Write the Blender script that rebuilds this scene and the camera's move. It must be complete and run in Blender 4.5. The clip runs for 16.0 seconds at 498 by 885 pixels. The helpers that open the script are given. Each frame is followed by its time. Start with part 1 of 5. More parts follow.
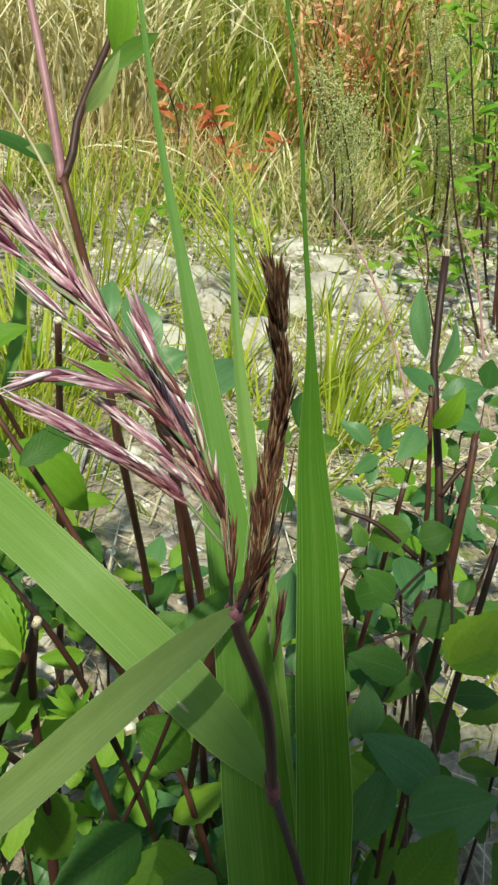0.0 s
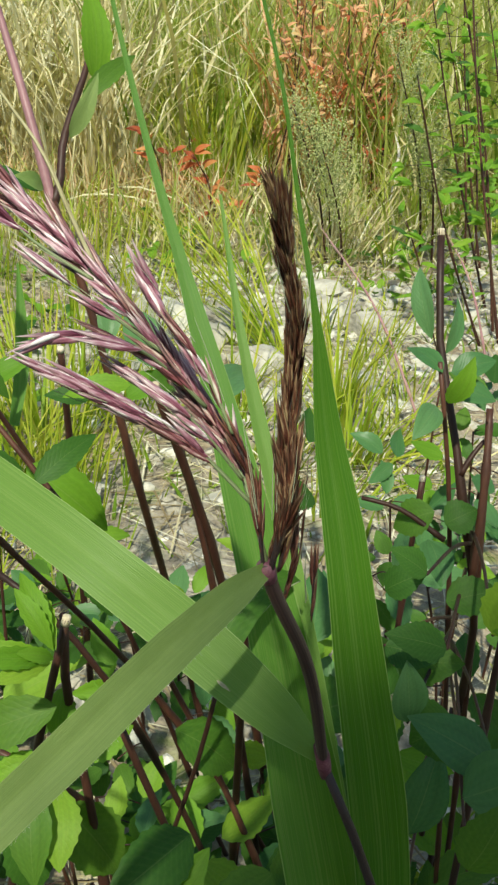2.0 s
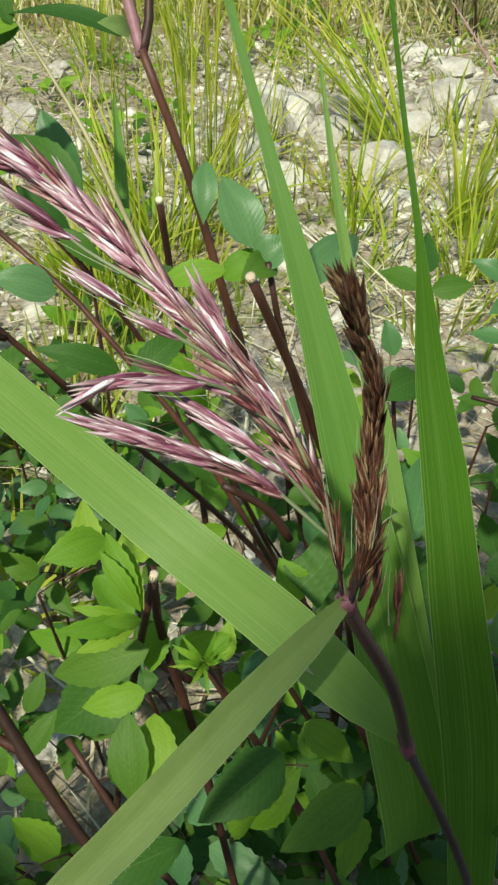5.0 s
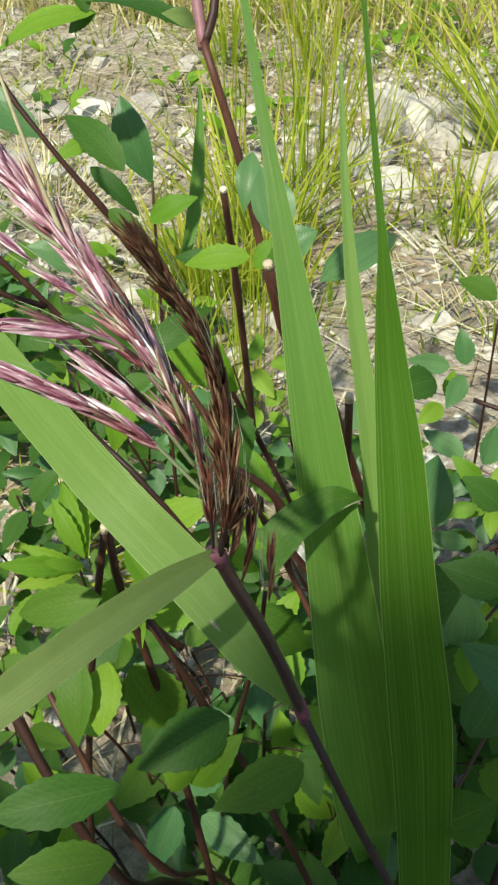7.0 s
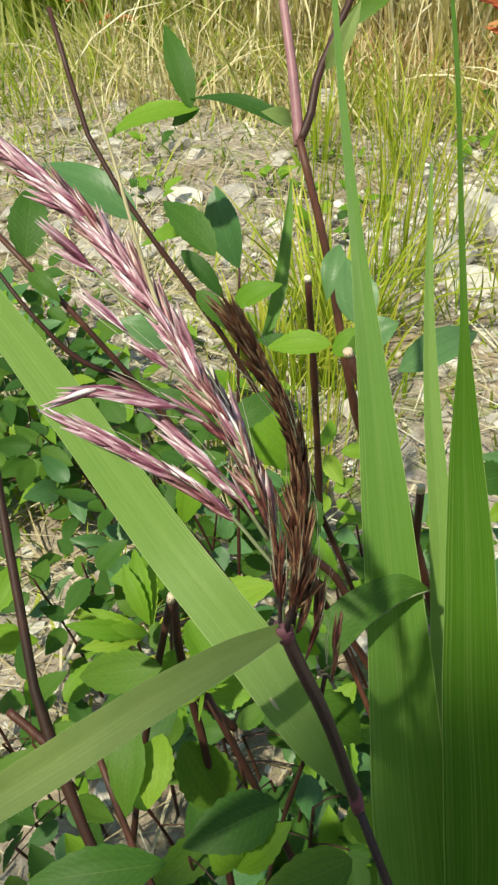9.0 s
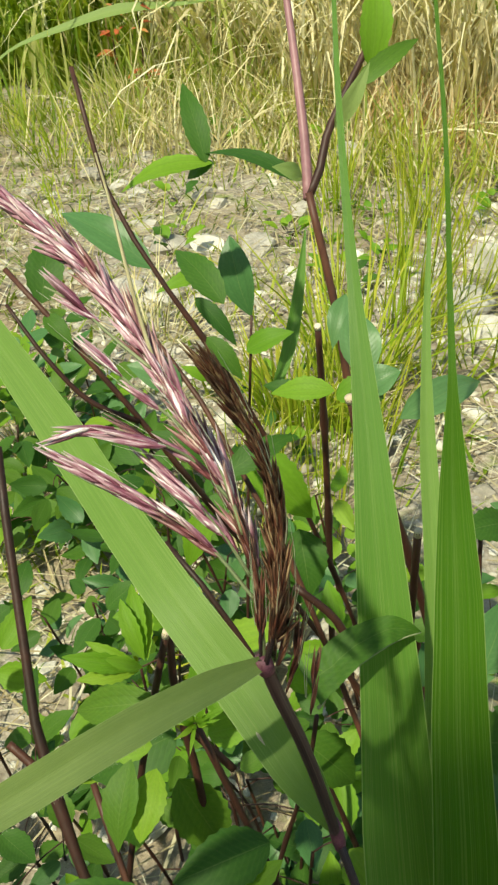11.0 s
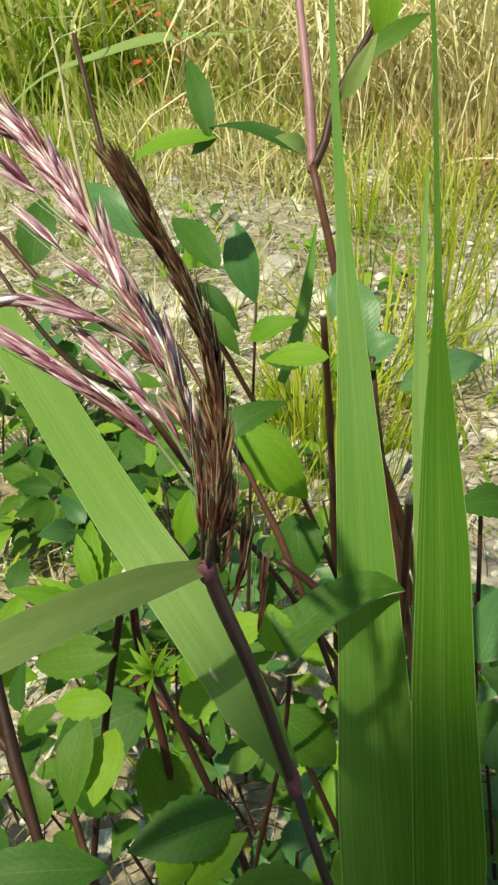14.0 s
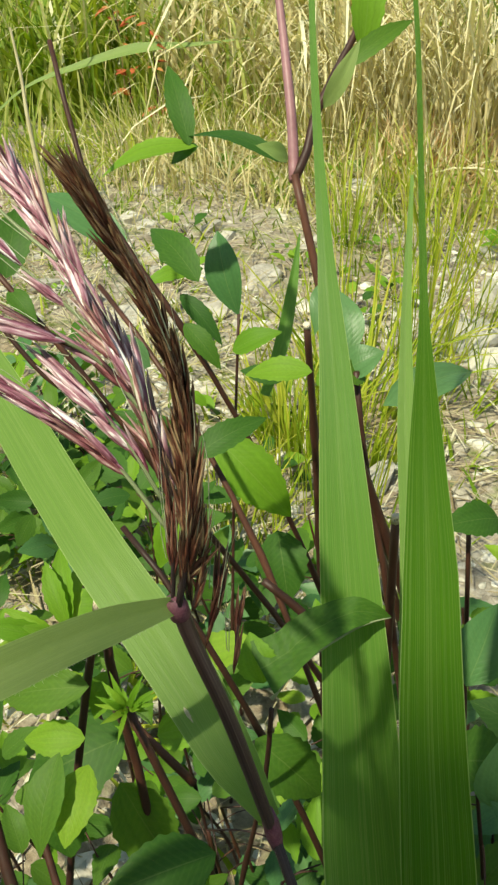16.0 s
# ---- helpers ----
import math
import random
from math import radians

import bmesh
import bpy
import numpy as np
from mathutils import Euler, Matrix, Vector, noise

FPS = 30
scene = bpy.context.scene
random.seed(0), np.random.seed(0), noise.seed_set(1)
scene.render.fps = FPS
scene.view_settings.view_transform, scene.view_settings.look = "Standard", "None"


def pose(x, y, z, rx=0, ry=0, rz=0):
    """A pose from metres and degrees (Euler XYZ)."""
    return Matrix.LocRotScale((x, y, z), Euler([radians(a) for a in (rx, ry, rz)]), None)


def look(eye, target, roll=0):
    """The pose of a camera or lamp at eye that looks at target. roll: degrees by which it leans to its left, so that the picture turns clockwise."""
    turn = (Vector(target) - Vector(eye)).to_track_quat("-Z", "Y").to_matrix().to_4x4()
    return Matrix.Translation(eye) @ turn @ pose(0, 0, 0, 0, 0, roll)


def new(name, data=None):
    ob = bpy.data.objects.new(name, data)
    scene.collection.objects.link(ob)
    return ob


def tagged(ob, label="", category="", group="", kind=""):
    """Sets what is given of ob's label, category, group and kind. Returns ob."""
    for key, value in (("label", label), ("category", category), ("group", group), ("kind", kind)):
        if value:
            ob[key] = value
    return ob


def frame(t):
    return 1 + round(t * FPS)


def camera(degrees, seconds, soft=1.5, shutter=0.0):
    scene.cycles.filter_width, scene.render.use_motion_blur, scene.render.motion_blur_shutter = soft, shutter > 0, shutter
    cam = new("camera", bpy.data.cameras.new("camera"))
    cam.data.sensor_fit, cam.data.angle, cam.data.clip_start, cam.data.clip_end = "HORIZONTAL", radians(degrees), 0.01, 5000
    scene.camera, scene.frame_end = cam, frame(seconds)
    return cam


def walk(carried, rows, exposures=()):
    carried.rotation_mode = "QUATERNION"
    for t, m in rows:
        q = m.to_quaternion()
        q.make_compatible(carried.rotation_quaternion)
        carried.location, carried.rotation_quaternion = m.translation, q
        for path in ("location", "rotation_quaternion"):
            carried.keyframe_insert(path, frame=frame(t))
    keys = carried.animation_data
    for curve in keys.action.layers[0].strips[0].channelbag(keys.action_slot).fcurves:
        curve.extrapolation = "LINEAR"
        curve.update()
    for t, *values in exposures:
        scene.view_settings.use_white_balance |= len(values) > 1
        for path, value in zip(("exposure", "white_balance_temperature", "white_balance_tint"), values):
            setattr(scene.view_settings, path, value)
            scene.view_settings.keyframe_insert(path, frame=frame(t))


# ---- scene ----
cam = camera(30.7, 16.0, 2.5)
# seconds, x, y, z, heading, pitch, lean
PATH = [
    (0.0, 0.0027, -0.0138, 0.5923, -2.38, -31.39, 8.87),
    (0.5, -0.0151, -0.0214, 0.5967, -3.13, -31.22, 7.20),
    (1.0, -0.0018, -0.0072, 0.5880, -2.15, -31.74, 5.06),
    (1.5, 0.0036, -0.0057, 0.5902, -1.23, -31.76, 3.14),
    (2.0, 0.0025, -0.0190, 0.5775, -1.40, -29.02, 2.88),
    (2.5, 0.0104, -0.0404, 0.5845, -0.97, -25.09, 2.08),
    (3.0, 0.0057, -0.0314, 0.5806, -1.17, -26.46, 2.44),
    (3.5, -0.0012, 0.0012, 0.5831, -0.05, -32.34, 1.79),
    (4.0, 0.0038, 0.0189, 0.5937, 2.54, -38.65, 0.85),
    (4.5, 0.0119, 0.0201, 0.5909, 5.49, -41.16, -0.85),
    (5.0, 0.0076, 0.0170, 0.6030, 7.79, -42.79, -2.41),
    (7.5, 0.0535, 0.0114, 0.6035, 19.73, -42.00, -3.52),
    (8.0, 0.0537, 0.0114, 0.5977, 21.38, -40.01, -3.76),
    (8.5, 0.0477, 0.0095, 0.6012, 22.05, -38.21, -2.96),
    (11.0, 0.0569, 0.0026, 0.6092, 23.90, -33.94, -2.09),
    (11.5, 0.0642, 0.0010, 0.6039, 24.64, -33.79, -2.52),
    (12.0, 0.0655, -0.0050, 0.5966, 24.88, -32.41, -2.77),
    (12.5, 0.0645, -0.0012, 0.5939, 26.33, -32.09, -2.77),
    (13.0, 0.0657, 0.0025, 0.5884, 26.66, -31.60, -2.82),
    (13.5, 0.0643, 0.0061, 0.5840, 26.41, -31.44, -2.43),
    (14.0, 0.0691, 0.0067, 0.5776, 25.66, -31.57, -1.47),
    (14.5, 0.0689, 0.0123, 0.5755, 25.02, -30.98, -1.57),
    (15.0, 0.0664, 0.0146, 0.5783, 24.47, -30.26, -1.08),
    (15.5, 0.0635, 0.0145, 0.5787, 24.81, -29.97, -1.00),
    (16.0, 0.0665, 0.0171, 0.5747, 24.65, -31.03, -1.21),
]
walk(cam, [(t, pose(x, y, z, 90 + p, 0, h) @ pose(0, 0, 0, 0, 0, r)) for t, x, y, z, h, p, r in PATH], exposures=[(0, 0.34, 6800, -4), (1.5, 0.31, 6800, -4), (2.5, 0.34, 6800, -4), (3.0, 0.20, 6800, -4), (4.5, 0.27, 6700, -2), (5, 0.30, 6700, -1), (7.5, 0.44, 6750, 3), (8.6, 0.44, 6950, 3), (11, 0.45, 7550, -5), (16, 0.45, 7550, -5)])

# ---- light: high sun behind the camera, clear sky ----
SUN_TO = Vector((-0.14, -0.72, 1.0)).normalized()
world = bpy.data.worlds.new("sky")
scene.world = world
world.use_nodes = True
sky = world.node_tree.nodes.new("ShaderNodeTexSky")
sky.sky_type = "NISHITA"
sky.sun_disc = False
sky.sun_elevation = math.asin(SUN_TO.z)
sky.sun_rotation = math.atan2(SUN_TO.x, SUN_TO.y)
world.node_tree.nodes["Background"].inputs["Strength"].default_value = 0.14
world.node_tree.links.new(sky.outputs[0], world.node_tree.nodes["Background"].inputs["Color"])
sun_data = bpy.data.lights.new("sun", "SUN")
sun_data.energy, sun_data.angle, sun_data.color = 4.5, radians(1.6), (1.0, 0.95, 0.86)
sun = new("sun", sun_data)
sun.matrix_world = look((SUN_TO.x * 20, SUN_TO.y * 20, SUN_TO.z * 20), (0, 0, 0))


# ---- materials ----
def shader(name):
    m = bpy.data.materials.new(name)
    m.use_nodes = True
    nt = m.node_tree
    return m, nt, nt.nodes["Principled BSDF"], nt.nodes["Material Output"]


def ramp(nt, stops, fac):
    r = nt.nodes.new("ShaderNodeValToRGB")
    e = r.color_ramp.elements
    while len(e) < len(stops):
        e.new(0.5)
    for el, (p, c) in zip(e, stops):
        el.position, el.color = p, (*c, 1)
    nt.links.new(fac, r.inputs[0])
    return r.outputs[0]


def noise_tex(nt, scale, detail=4.0, vec=None, rough=0.55):
    n = nt.nodes.new("ShaderNodeTexNoise")
    n.inputs["Scale"].default_value, n.inputs["Detail"].default_value = scale, detail
    n.inputs["Roughness"].default_value = rough
    if vec is not None:
        nt.links.new(vec, n.inputs["Vector"])
    return n.outputs["Fac"]


def math_node(nt, op, a, b):
    n = nt.nodes.new("ShaderNodeMath")
    n.operation = op
    for i, v in enumerate((a, b)):
        if isinstance(v, (int, float)):
            n.inputs[i].default_value = v
        else:
            nt.links.new(v, n.inputs[i])
    return n.outputs[0]


def mix_col(nt, fac, a, b, mode="MIX"):
    n = nt.nodes.new("ShaderNodeMix")
    n.data_type, n.blend_type = "RGBA", mode
    for i, v in ((0, fac), (6, a), (7, b)):
        if isinstance(v, (int, float)):
            n.inputs[i].default_value = v
        elif isinstance(v, tuple):
            n.inputs[i].default_value = (*v, 1)
        else:
            nt.links.new(v, n.inputs[i])
    return n.outputs[2]


def bump(nt, bsdf, height, strength, dist):
    b = nt.nodes.new("ShaderNodeBump")
    b.inputs["Strength"].default_value, b.inputs["Distance"].default_value = strength, dist
    nt.links.new(height, b.inputs["Height"])
    nt.links.new(b.outputs[0], bsdf.inputs["Normal"])


def stretched(nt, x, y, z, source="UV"):
    c = nt.nodes.new("ShaderNodeTexCoord")
    m = nt.nodes.new("ShaderNodeMapping")
    m.inputs["Scale"].default_value = (x, y, z)
    nt.links.new(c.outputs[source], m.inputs[0])
    return m.outputs[0]


def grass_mat(name, stops, rough=0.5, thru=0.35, veins=14, tip=None, rib=0.0, per="island", side=0.0, edge=0.0):
    """Blade or leaf: hue varies from piece to piece, veins run along, light passes through."""
    m, nt, p, out = shader(name)
    if per == "island":
        rnd = nt.nodes.new("ShaderNodeNewGeometry").outputs["Random Per Island"]
    else:
        rnd = nt.nodes.new("ShaderNodeObjectInfo").outputs["Random"]
    blotch = noise_tex(nt, 5, 3, stretched(nt, 1.5, 5, 1))
    f = math_node(nt, "ADD", math_node(nt, "MULTIPLY", rnd, 0.75), math_node(nt, "MULTIPLY", blotch, 0.4))
    f = math_node(nt, "SUBTRACT", f, 0.08)
    col = ramp(nt, stops, f)
    lines = noise_tex(nt, 1.0, 2, stretched(nt, veins, 0.6, 1))
    shade = ramp(nt, [(0.3, (0.84, 0.85, 0.82)), (0.7, (1.08, 1.08, 1.05))], lines)
    col = mix_col(nt, 1.0, col, shade, "MULTIPLY")
    sep = nt.nodes.new("ShaderNodeSeparateXYZ")
    nt.links.new(stretched(nt, 1, 1, 1), sep.inputs[0])
    if side:
        # side veins run forward from the midrib; the tissue between them is darker and puffed
        away = math_node(nt, "ABSOLUTE", math_node(nt, "SUBTRACT", sep.outputs[0], 0.5), 0)
        wav = math_node(nt, "SINE", math_node(nt, "MULTIPLY", math_node(nt, "SUBTRACT", sep.outputs[1], math_node(nt, "MULTIPLY", away, 0.5)), 40.0), 0)
        vein = math_node(nt, "POWER", math_node(nt, "ABSOLUTE", wav, 0), 6.0)
        col = mix_col(nt, math_node(nt, "MULTIPLY", vein, side), col, (0.30, 0.40, 0.12))
        spots = noise_tex(nt, 9.0, 5, stretched(nt, 1, 2, 1), 0.7)
        col = mix_col(nt, ramp(nt, [(0.66, (0, 0, 0)), (0.74, (0.5, 0.5, 0.5))], spots), col, (0.22, 0.20, 0.06))
        lines = math_node(nt, "ADD", math_node(nt, "MULTIPLY", lines, 0.5), math_node(nt, "MULTIPLY", vein, -0.15))
    if edge:
        fine = noise_tex(nt, 1.0, 2, stretched(nt, veins * 1.1, 1.2, 1), 0.7)
        col = mix_col(nt, ramp(nt, [(0.50, (0, 0, 0)), (0.74, (0.34, 0.34, 0.34))], fine), col, (0.34, 0.44, 0.16))
        far = math_node(nt, "ABSOLUTE", math_node(nt, "SUBTRACT", sep.outputs[0], 0.5), 0)
        col = mix_col(nt, math_node(nt, "MULTIPLY", math_node(nt, "GREATER_THAN", far, 0.5 - edge), 0.45), col, (0.42, 0.50, 0.22))
    if rib:
        off = math_node(nt, "ABSOLUTE", math_node(nt, "SUBTRACT", sep.outputs[0], 0.5), 0)
        near = math_node(nt, "LESS_THAN", off, rib)
        col = mix_col(nt, math_node(nt, "MULTIPLY", near, 0.10), col, (0.40, 0.50, 0.18))
    if tip:
        t = math_node(nt, "POWER", sep.outputs[1], 3.0)
        col = mix_col(nt, math_node(nt, "MULTIPLY", t, 0.8), col, tip)
    nt.links.new(col, p.inputs["Base Color"])
    p.inputs["Roughness"].default_value = rough
    p.inputs["Specular IOR Level"].default_value = 0.22
    bump(nt, p, lines, 0.35, 0.0006)
    tr = nt.nodes.new("ShaderNodeBsdfTranslucent")
    nt.links.new(mix_col(nt, 1.0, col, (1.15, 1.2, 0.55), "MULTIPLY"), tr.inputs[0])
    mx = nt.nodes.new("ShaderNodeMixShader")
    mx.inputs[0].default_value = thru
    nt.links.new(p.outputs[0], mx.inputs[1])
    nt.links.new(tr.outputs[0], mx.inputs[2])
    nt.links.new(mx.outputs[0], out.inputs["Surface"])
    return m


def solid_mat(name, stops, scale, rough=0.7, depth=0.0008, fine=8.0, strength=0.5, source="Object", per="object", spread=0.35, stretch=(1, 1, 1)):
    m, nt, p, out = shader(name)
    vec = stretched(nt, *stretch, source)
    if source == "UV":
        # shift the pattern from piece to piece
        own = nt.nodes.new("ShaderNodeVectorMath")
        own.operation = "ADD"
        away = nt.nodes.new("ShaderNodeCombineXYZ")
        nt.links.new(math_node(nt, "MULTIPLY", nt.nodes.new("ShaderNodeObjectInfo").outputs["Random"], 37.0), away.inputs[2])
        nt.links.new(vec, own.inputs[0])
        nt.links.new(away.outputs[0], own.inputs[1])
        vec = own.outputs[0]
    big = noise_tex(nt, scale, 4, vec)
    small = noise_tex(nt, scale * fine, 5, vec, 0.65)
    if per == "object":
        rnd = nt.nodes.new("ShaderNodeObjectInfo").outputs["Random"]
    else:
        rnd = nt.nodes.new("ShaderNodeNewGeometry").outputs["Random Per Island"]
    f = math_node(nt, "ADD", math_node(nt, "MULTIPLY", big, 0.6), math_node(nt, "MULTIPLY", small, 0.4))
    f = math_node(nt, "ADD", f, math_node(nt, "MULTIPLY", math_node(nt, "SUBTRACT", rnd, 0.5), spread))
    nt.links.new(ramp(nt, stops, f), p.inputs["Base Color"])
    p.inputs["Roughness"].default_value = rough
    p.inputs["Specular IOR Level"].default_value = 0.3
    bump(nt, p, small, strength, depth)
    return m


def husk_mat(name, stops, tip):
    """Papery bract: streaks along it that differ from piece to piece, a paler drawn-out tip."""
    m, nt, p, out = shader(name)
    rnd = nt.nodes.new("ShaderNodeObjectInfo").outputs["Random"]
    sep = nt.nodes.new("ShaderNodeSeparateXYZ")
    nt.links.new(stretched(nt, 1, 1, 1), sep.inputs[0])
    at = nt.nodes.new("ShaderNodeCombineXYZ")
    nt.links.new(math_node(nt, "MULTIPLY", sep.outputs[0], 3.6), at.inputs[0])
    nt.links.new(math_node(nt, "MULTIPLY", sep.outputs[1], 1.6), at.inputs[1])
    nt.links.new(math_node(nt, "MULTIPLY", rnd, 41.0), at.inputs[2])
    streak = noise_tex(nt, 1.0, 3, at.outputs[0], 0.6)
    f = math_node(nt, "ADD", streak, math_node(nt, "MULTIPLY", math_node(nt, "SUBTRACT", rnd, 0.5), 0.10))
    col = ramp(nt, stops, f)
    end = math_node(nt, "POWER", sep.outputs[1], 4.0)
    col = mix_col(nt, math_node(nt, "MULTIPLY", end, 0.75), col, tip)
    nt.links.new(col, p.inputs["Base Color"])
    p.inputs["Roughness"].default_value = 0.42
    p.inputs["Specular IOR Level"].default_value = 0.35
    bump(nt, p, streak, 0.5, 0.0003)
    return m


M = {}
M["blade"] = grass_mat("reed_leaf", [(0.1, (0.072, 0.172, 0.026)), (0.5, (0.103, 0.225, 0.037)), (0.9, (0.15, 0.275, 0.056))], 0.40, 0.36, 60, None, 0.012, "object", 0.0, 0.014)
M["deep_blade"] = grass_mat("deep_green_reed_leaf", [(0.1, (0.034, 0.118, 0.006)), (0.5, (0.052, 0.152, 0.009)), (0.9, (0.082, 0.19, 0.013))], 0.46, 0.42, 60, None, 0.012, "object", 0.0, 0.014)
M["pale_blade"] = grass_mat("pale_reed_leaf", [(0.1, (0.165, 0.242, 0.066)), (0.6, (0.21, 0.292, 0.09)), (0.9, (0.25, 0.33, 0.112))], 0.55, 0.3, 60, None, 0.015, "object", 0.0, 0.012)
M["sheen_blade"] = grass_mat("glaucous_reed_leaf", [(0.1, (0.13, 0.24, 0.045)), (0.6, (0.17, 0.285, 0.065)), (0.9, (0.21, 0.31, 0.085))], 0.42, 0.32, 60, None, 0.012, "object", 0.0, 0.012)
M["leaf"] = grass_mat("herb_leaf", [(0.1, (0.034, 0.100, 0.018)), (0.5, (0.058, 0.145, 0.020)), (0.9, (0.10, 0.195, 0.024))], 0.55, 0.4, 9, None, 0.012, "object", 0.035)
M["glaucous"] = grass_mat("blue_green_leaf", [(0.1, (0.050, 0.135, 0.044)), (0.5, (0.075, 0.175, 0.060)), (0.9, (0.11, 0.215, 0.085))], 0.38, 0.25, 9, None, 0.012, "object", 0.02)
M["green_stalk"] = solid_mat("green_stalk", [(0.3, (0.10, 0.13, 0.06)), (0.5, (0.20, 0.24, 0.12)), (0.7, (0.34, 0.36, 0.22))], 1.0, 0.5, 0.0002, 2, 0.4, "UV", "object", 0.2, (10, 1, 1))
M["straw_stalk"] = solid_mat("straw_stalk", [(0.3, (0.24, 0.20, 0.10)), (0.5, (0.36, 0.32, 0.18)), (0.7, (0.46, 0.43, 0.28))], 1.0, 0.5, 0.0002, 2, 0.4, "UV", "object", 0.1, (4, 6, 1))
M["young"] = grass_mat("young_herb_leaf", [(0.1, (0.12, 0.26, 0.02)), (0.6, (0.17, 0.32, 0.028)), (0.9, (0.24, 0.37, 0.04))], 0.55, 0.42, 9, None, 0.012, "object", 0.03)
M["grass"] = grass_mat("green_grass", [(0.05, (0.13, 0.24, 0.025)), (0.35, (0.27, 0.37, 0.055)), (0.65, (0.45, 0.49, 0.13)), (0.95, (0.64, 0.59, 0.31))], 0.55, 0.55, 4, (0.55, 0.49, 0.22))
M["tuft"] = grass_mat("tuft_grass", [(0.05, (0.15, 0.26, 0.015)), (0.5, (0.29, 0.39, 0.03)), (0.95, (0.48, 0.48, 0.07))], 0.5, 0.4, 4, (0.52, 0.42, 0.08))
M["tuft_piece"] = grass_mat("tuft_blade", [(0.05, (0.15, 0.26, 0.015)), (0.5, (0.29, 0.39, 0.03)), (0.95, (0.48, 0.48, 0.07))], 0.5, 0.4, 4, (0.52, 0.42, 0.08), 0.0, "object")
M["dry"] = grass_mat("dry_grass", [(0.05, (0.32, 0.25, 0.11)), (0.4, (0.55, 0.47, 0.25)), (0.7, (0.70, 0.63, 0.40)), (0.95, (0.80, 0.77, 0.62))], 0.6, 0.25, 4)
M["dry_piece"] = grass_mat("dry_blade", [(0.05, (0.32, 0.25, 0.11)), (0.4, (0.55, 0.47, 0.25)), (0.7, (0.70, 0.63, 0.40)), (0.95, (0.80, 0.77, 0.62))], 0.6, 0.25, 4, None, 0.0, "object")
M["litter"] = grass_mat("straw", [(0.05, (0.16, 0.11, 0.055)), (0.4, (0.38, 0.31, 0.18)), (0.7, (0.58, 0.52, 0.36)), (0.95, (0.70, 0.66, 0.54))], 0.7, 0.1, 4)
M["rust"] = grass_mat("rust_grass", [(0.05, (0.58, 0.22, 0.11)), (0.5, (0.71, 0.38, 0.21)), (0.95, (0.75, 0.57, 0.35))], 0.55, 0.35, 4)
M["tan_grass"] = grass_mat("tan_grass", [(0.05, (0.54, 0.27, 0.14)), (0.5, (0.68, 0.47, 0.28)), (0.95, (0.74, 0.62, 0.40))], 0.55, 0.35, 4)
M["red"] = grass_mat("red_leaf", [(0.1, (0.30, 0.06, 0.03)), (0.5, (0.50, 0.13, 0.05)), (0.9, (0.56, 0.27, 0.10))], 0.5, 0.35, 6, None, 0.03, "object")
M["rust_leaf"] = grass_mat("rust_leaf", [(0.1, (0.44, 0.16, 0.08)), (0.4, (0.64, 0.30, 0.17)), (0.7, (0.70, 0.45, 0.24)), (0.95, (0.55, 0.50, 0.16))], 0.5, 0.35, 6, None, 0.03, "object")
M["cover"] = grass_mat("ground_herb", [(0.05, (0.10, 0.19, 0.015)), (0.5, (0.21, 0.30, 0.025)), (0.95, (0.36, 0.40, 0.06))], 0.55, 0.35, 4)
M["stem"] = solid_mat("brown_stem", [(0.25, (0.020, 0.010, 0.007)), (0.55, (0.046, 0.018, 0.012)), (0.8, (0.108, 0.042, 0.024))], 60, 0.5, 0.0004, 6, 0.5, "Object", "object", 0.3, (1, 1, 0.2))
M["pink_stem"] = solid_mat("pink_stem", [(0.25, (0.19, 0.09, 0.10)), (0.55, (0.31, 0.16, 0.17)), (0.8, (0.40, 0.27, 0.23))], 60, 0.45, 0.0003, 6, 0.4, "Object", "object", 0.2, (1, 1, 0.2))
M["reed_stem"] = solid_mat("reed_stem", [(0.30, (0.012, 0.009, 0.010)), (0.48, (0.036, 0.022, 0.024)), (0.58, (0.070, 0.045, 0.042)), (0.72, (0.16, 0.15, 0.10))], 1.0, 0.4, 0.0003, 2, 0.6, "UV", "object", 0.1, (26, 0.8, 1))
M["sheath"] = solid_mat("leaf_sheath", [(0.30, (0.014, 0.009, 0.009)), (0.45, (0.032, 0.018, 0.018)), (0.58, (0.060, 0.034, 0.031)), (0.72, (0.14, 0.11, 0.075))], 1.0, 0.42, 0.0002, 3, 0.35, "UV", "object", 0.1, (16, 0.8, 1))
M["collar"] = solid_mat("purple_collar", [(0.3, (0.07, 0.020, 0.035)), (0.5, (0.15, 0.045, 0.075)), (0.7, (0.25, 0.11, 0.13))], 300, 0.45, 0.0003)
M["cut"] = solid_mat("cut_pith", [(0.3, (0.45, 0.36, 0.25)), (0.7, (0.62, 0.55, 0.42))], 300, 0.8, 0.0003)
M["pink"] = husk_mat("pink_spikelet", [(0.35, (0.07, 0.014, 0.028)), (0.44, (0.19, 0.055, 0.090)), (0.52, (0.33, 0.155, 0.205)), (0.595, (0.46, 0.31, 0.35)), (0.65, (0.80, 0.76, 0.74))], (0.62, 0.52, 0.50))
M["rose"] = husk_mat("rose_spikelet", [(0.37, (0.030, 0.008, 0.009)), (0.45, (0.11, 0.028, 0.034)), (0.54, (0.22, 0.080, 0.09)), (0.62, (0.38, 0.24, 0.22)), (0.70, (0.60, 0.54, 0.46))], (0.38, 0.27, 0.22))
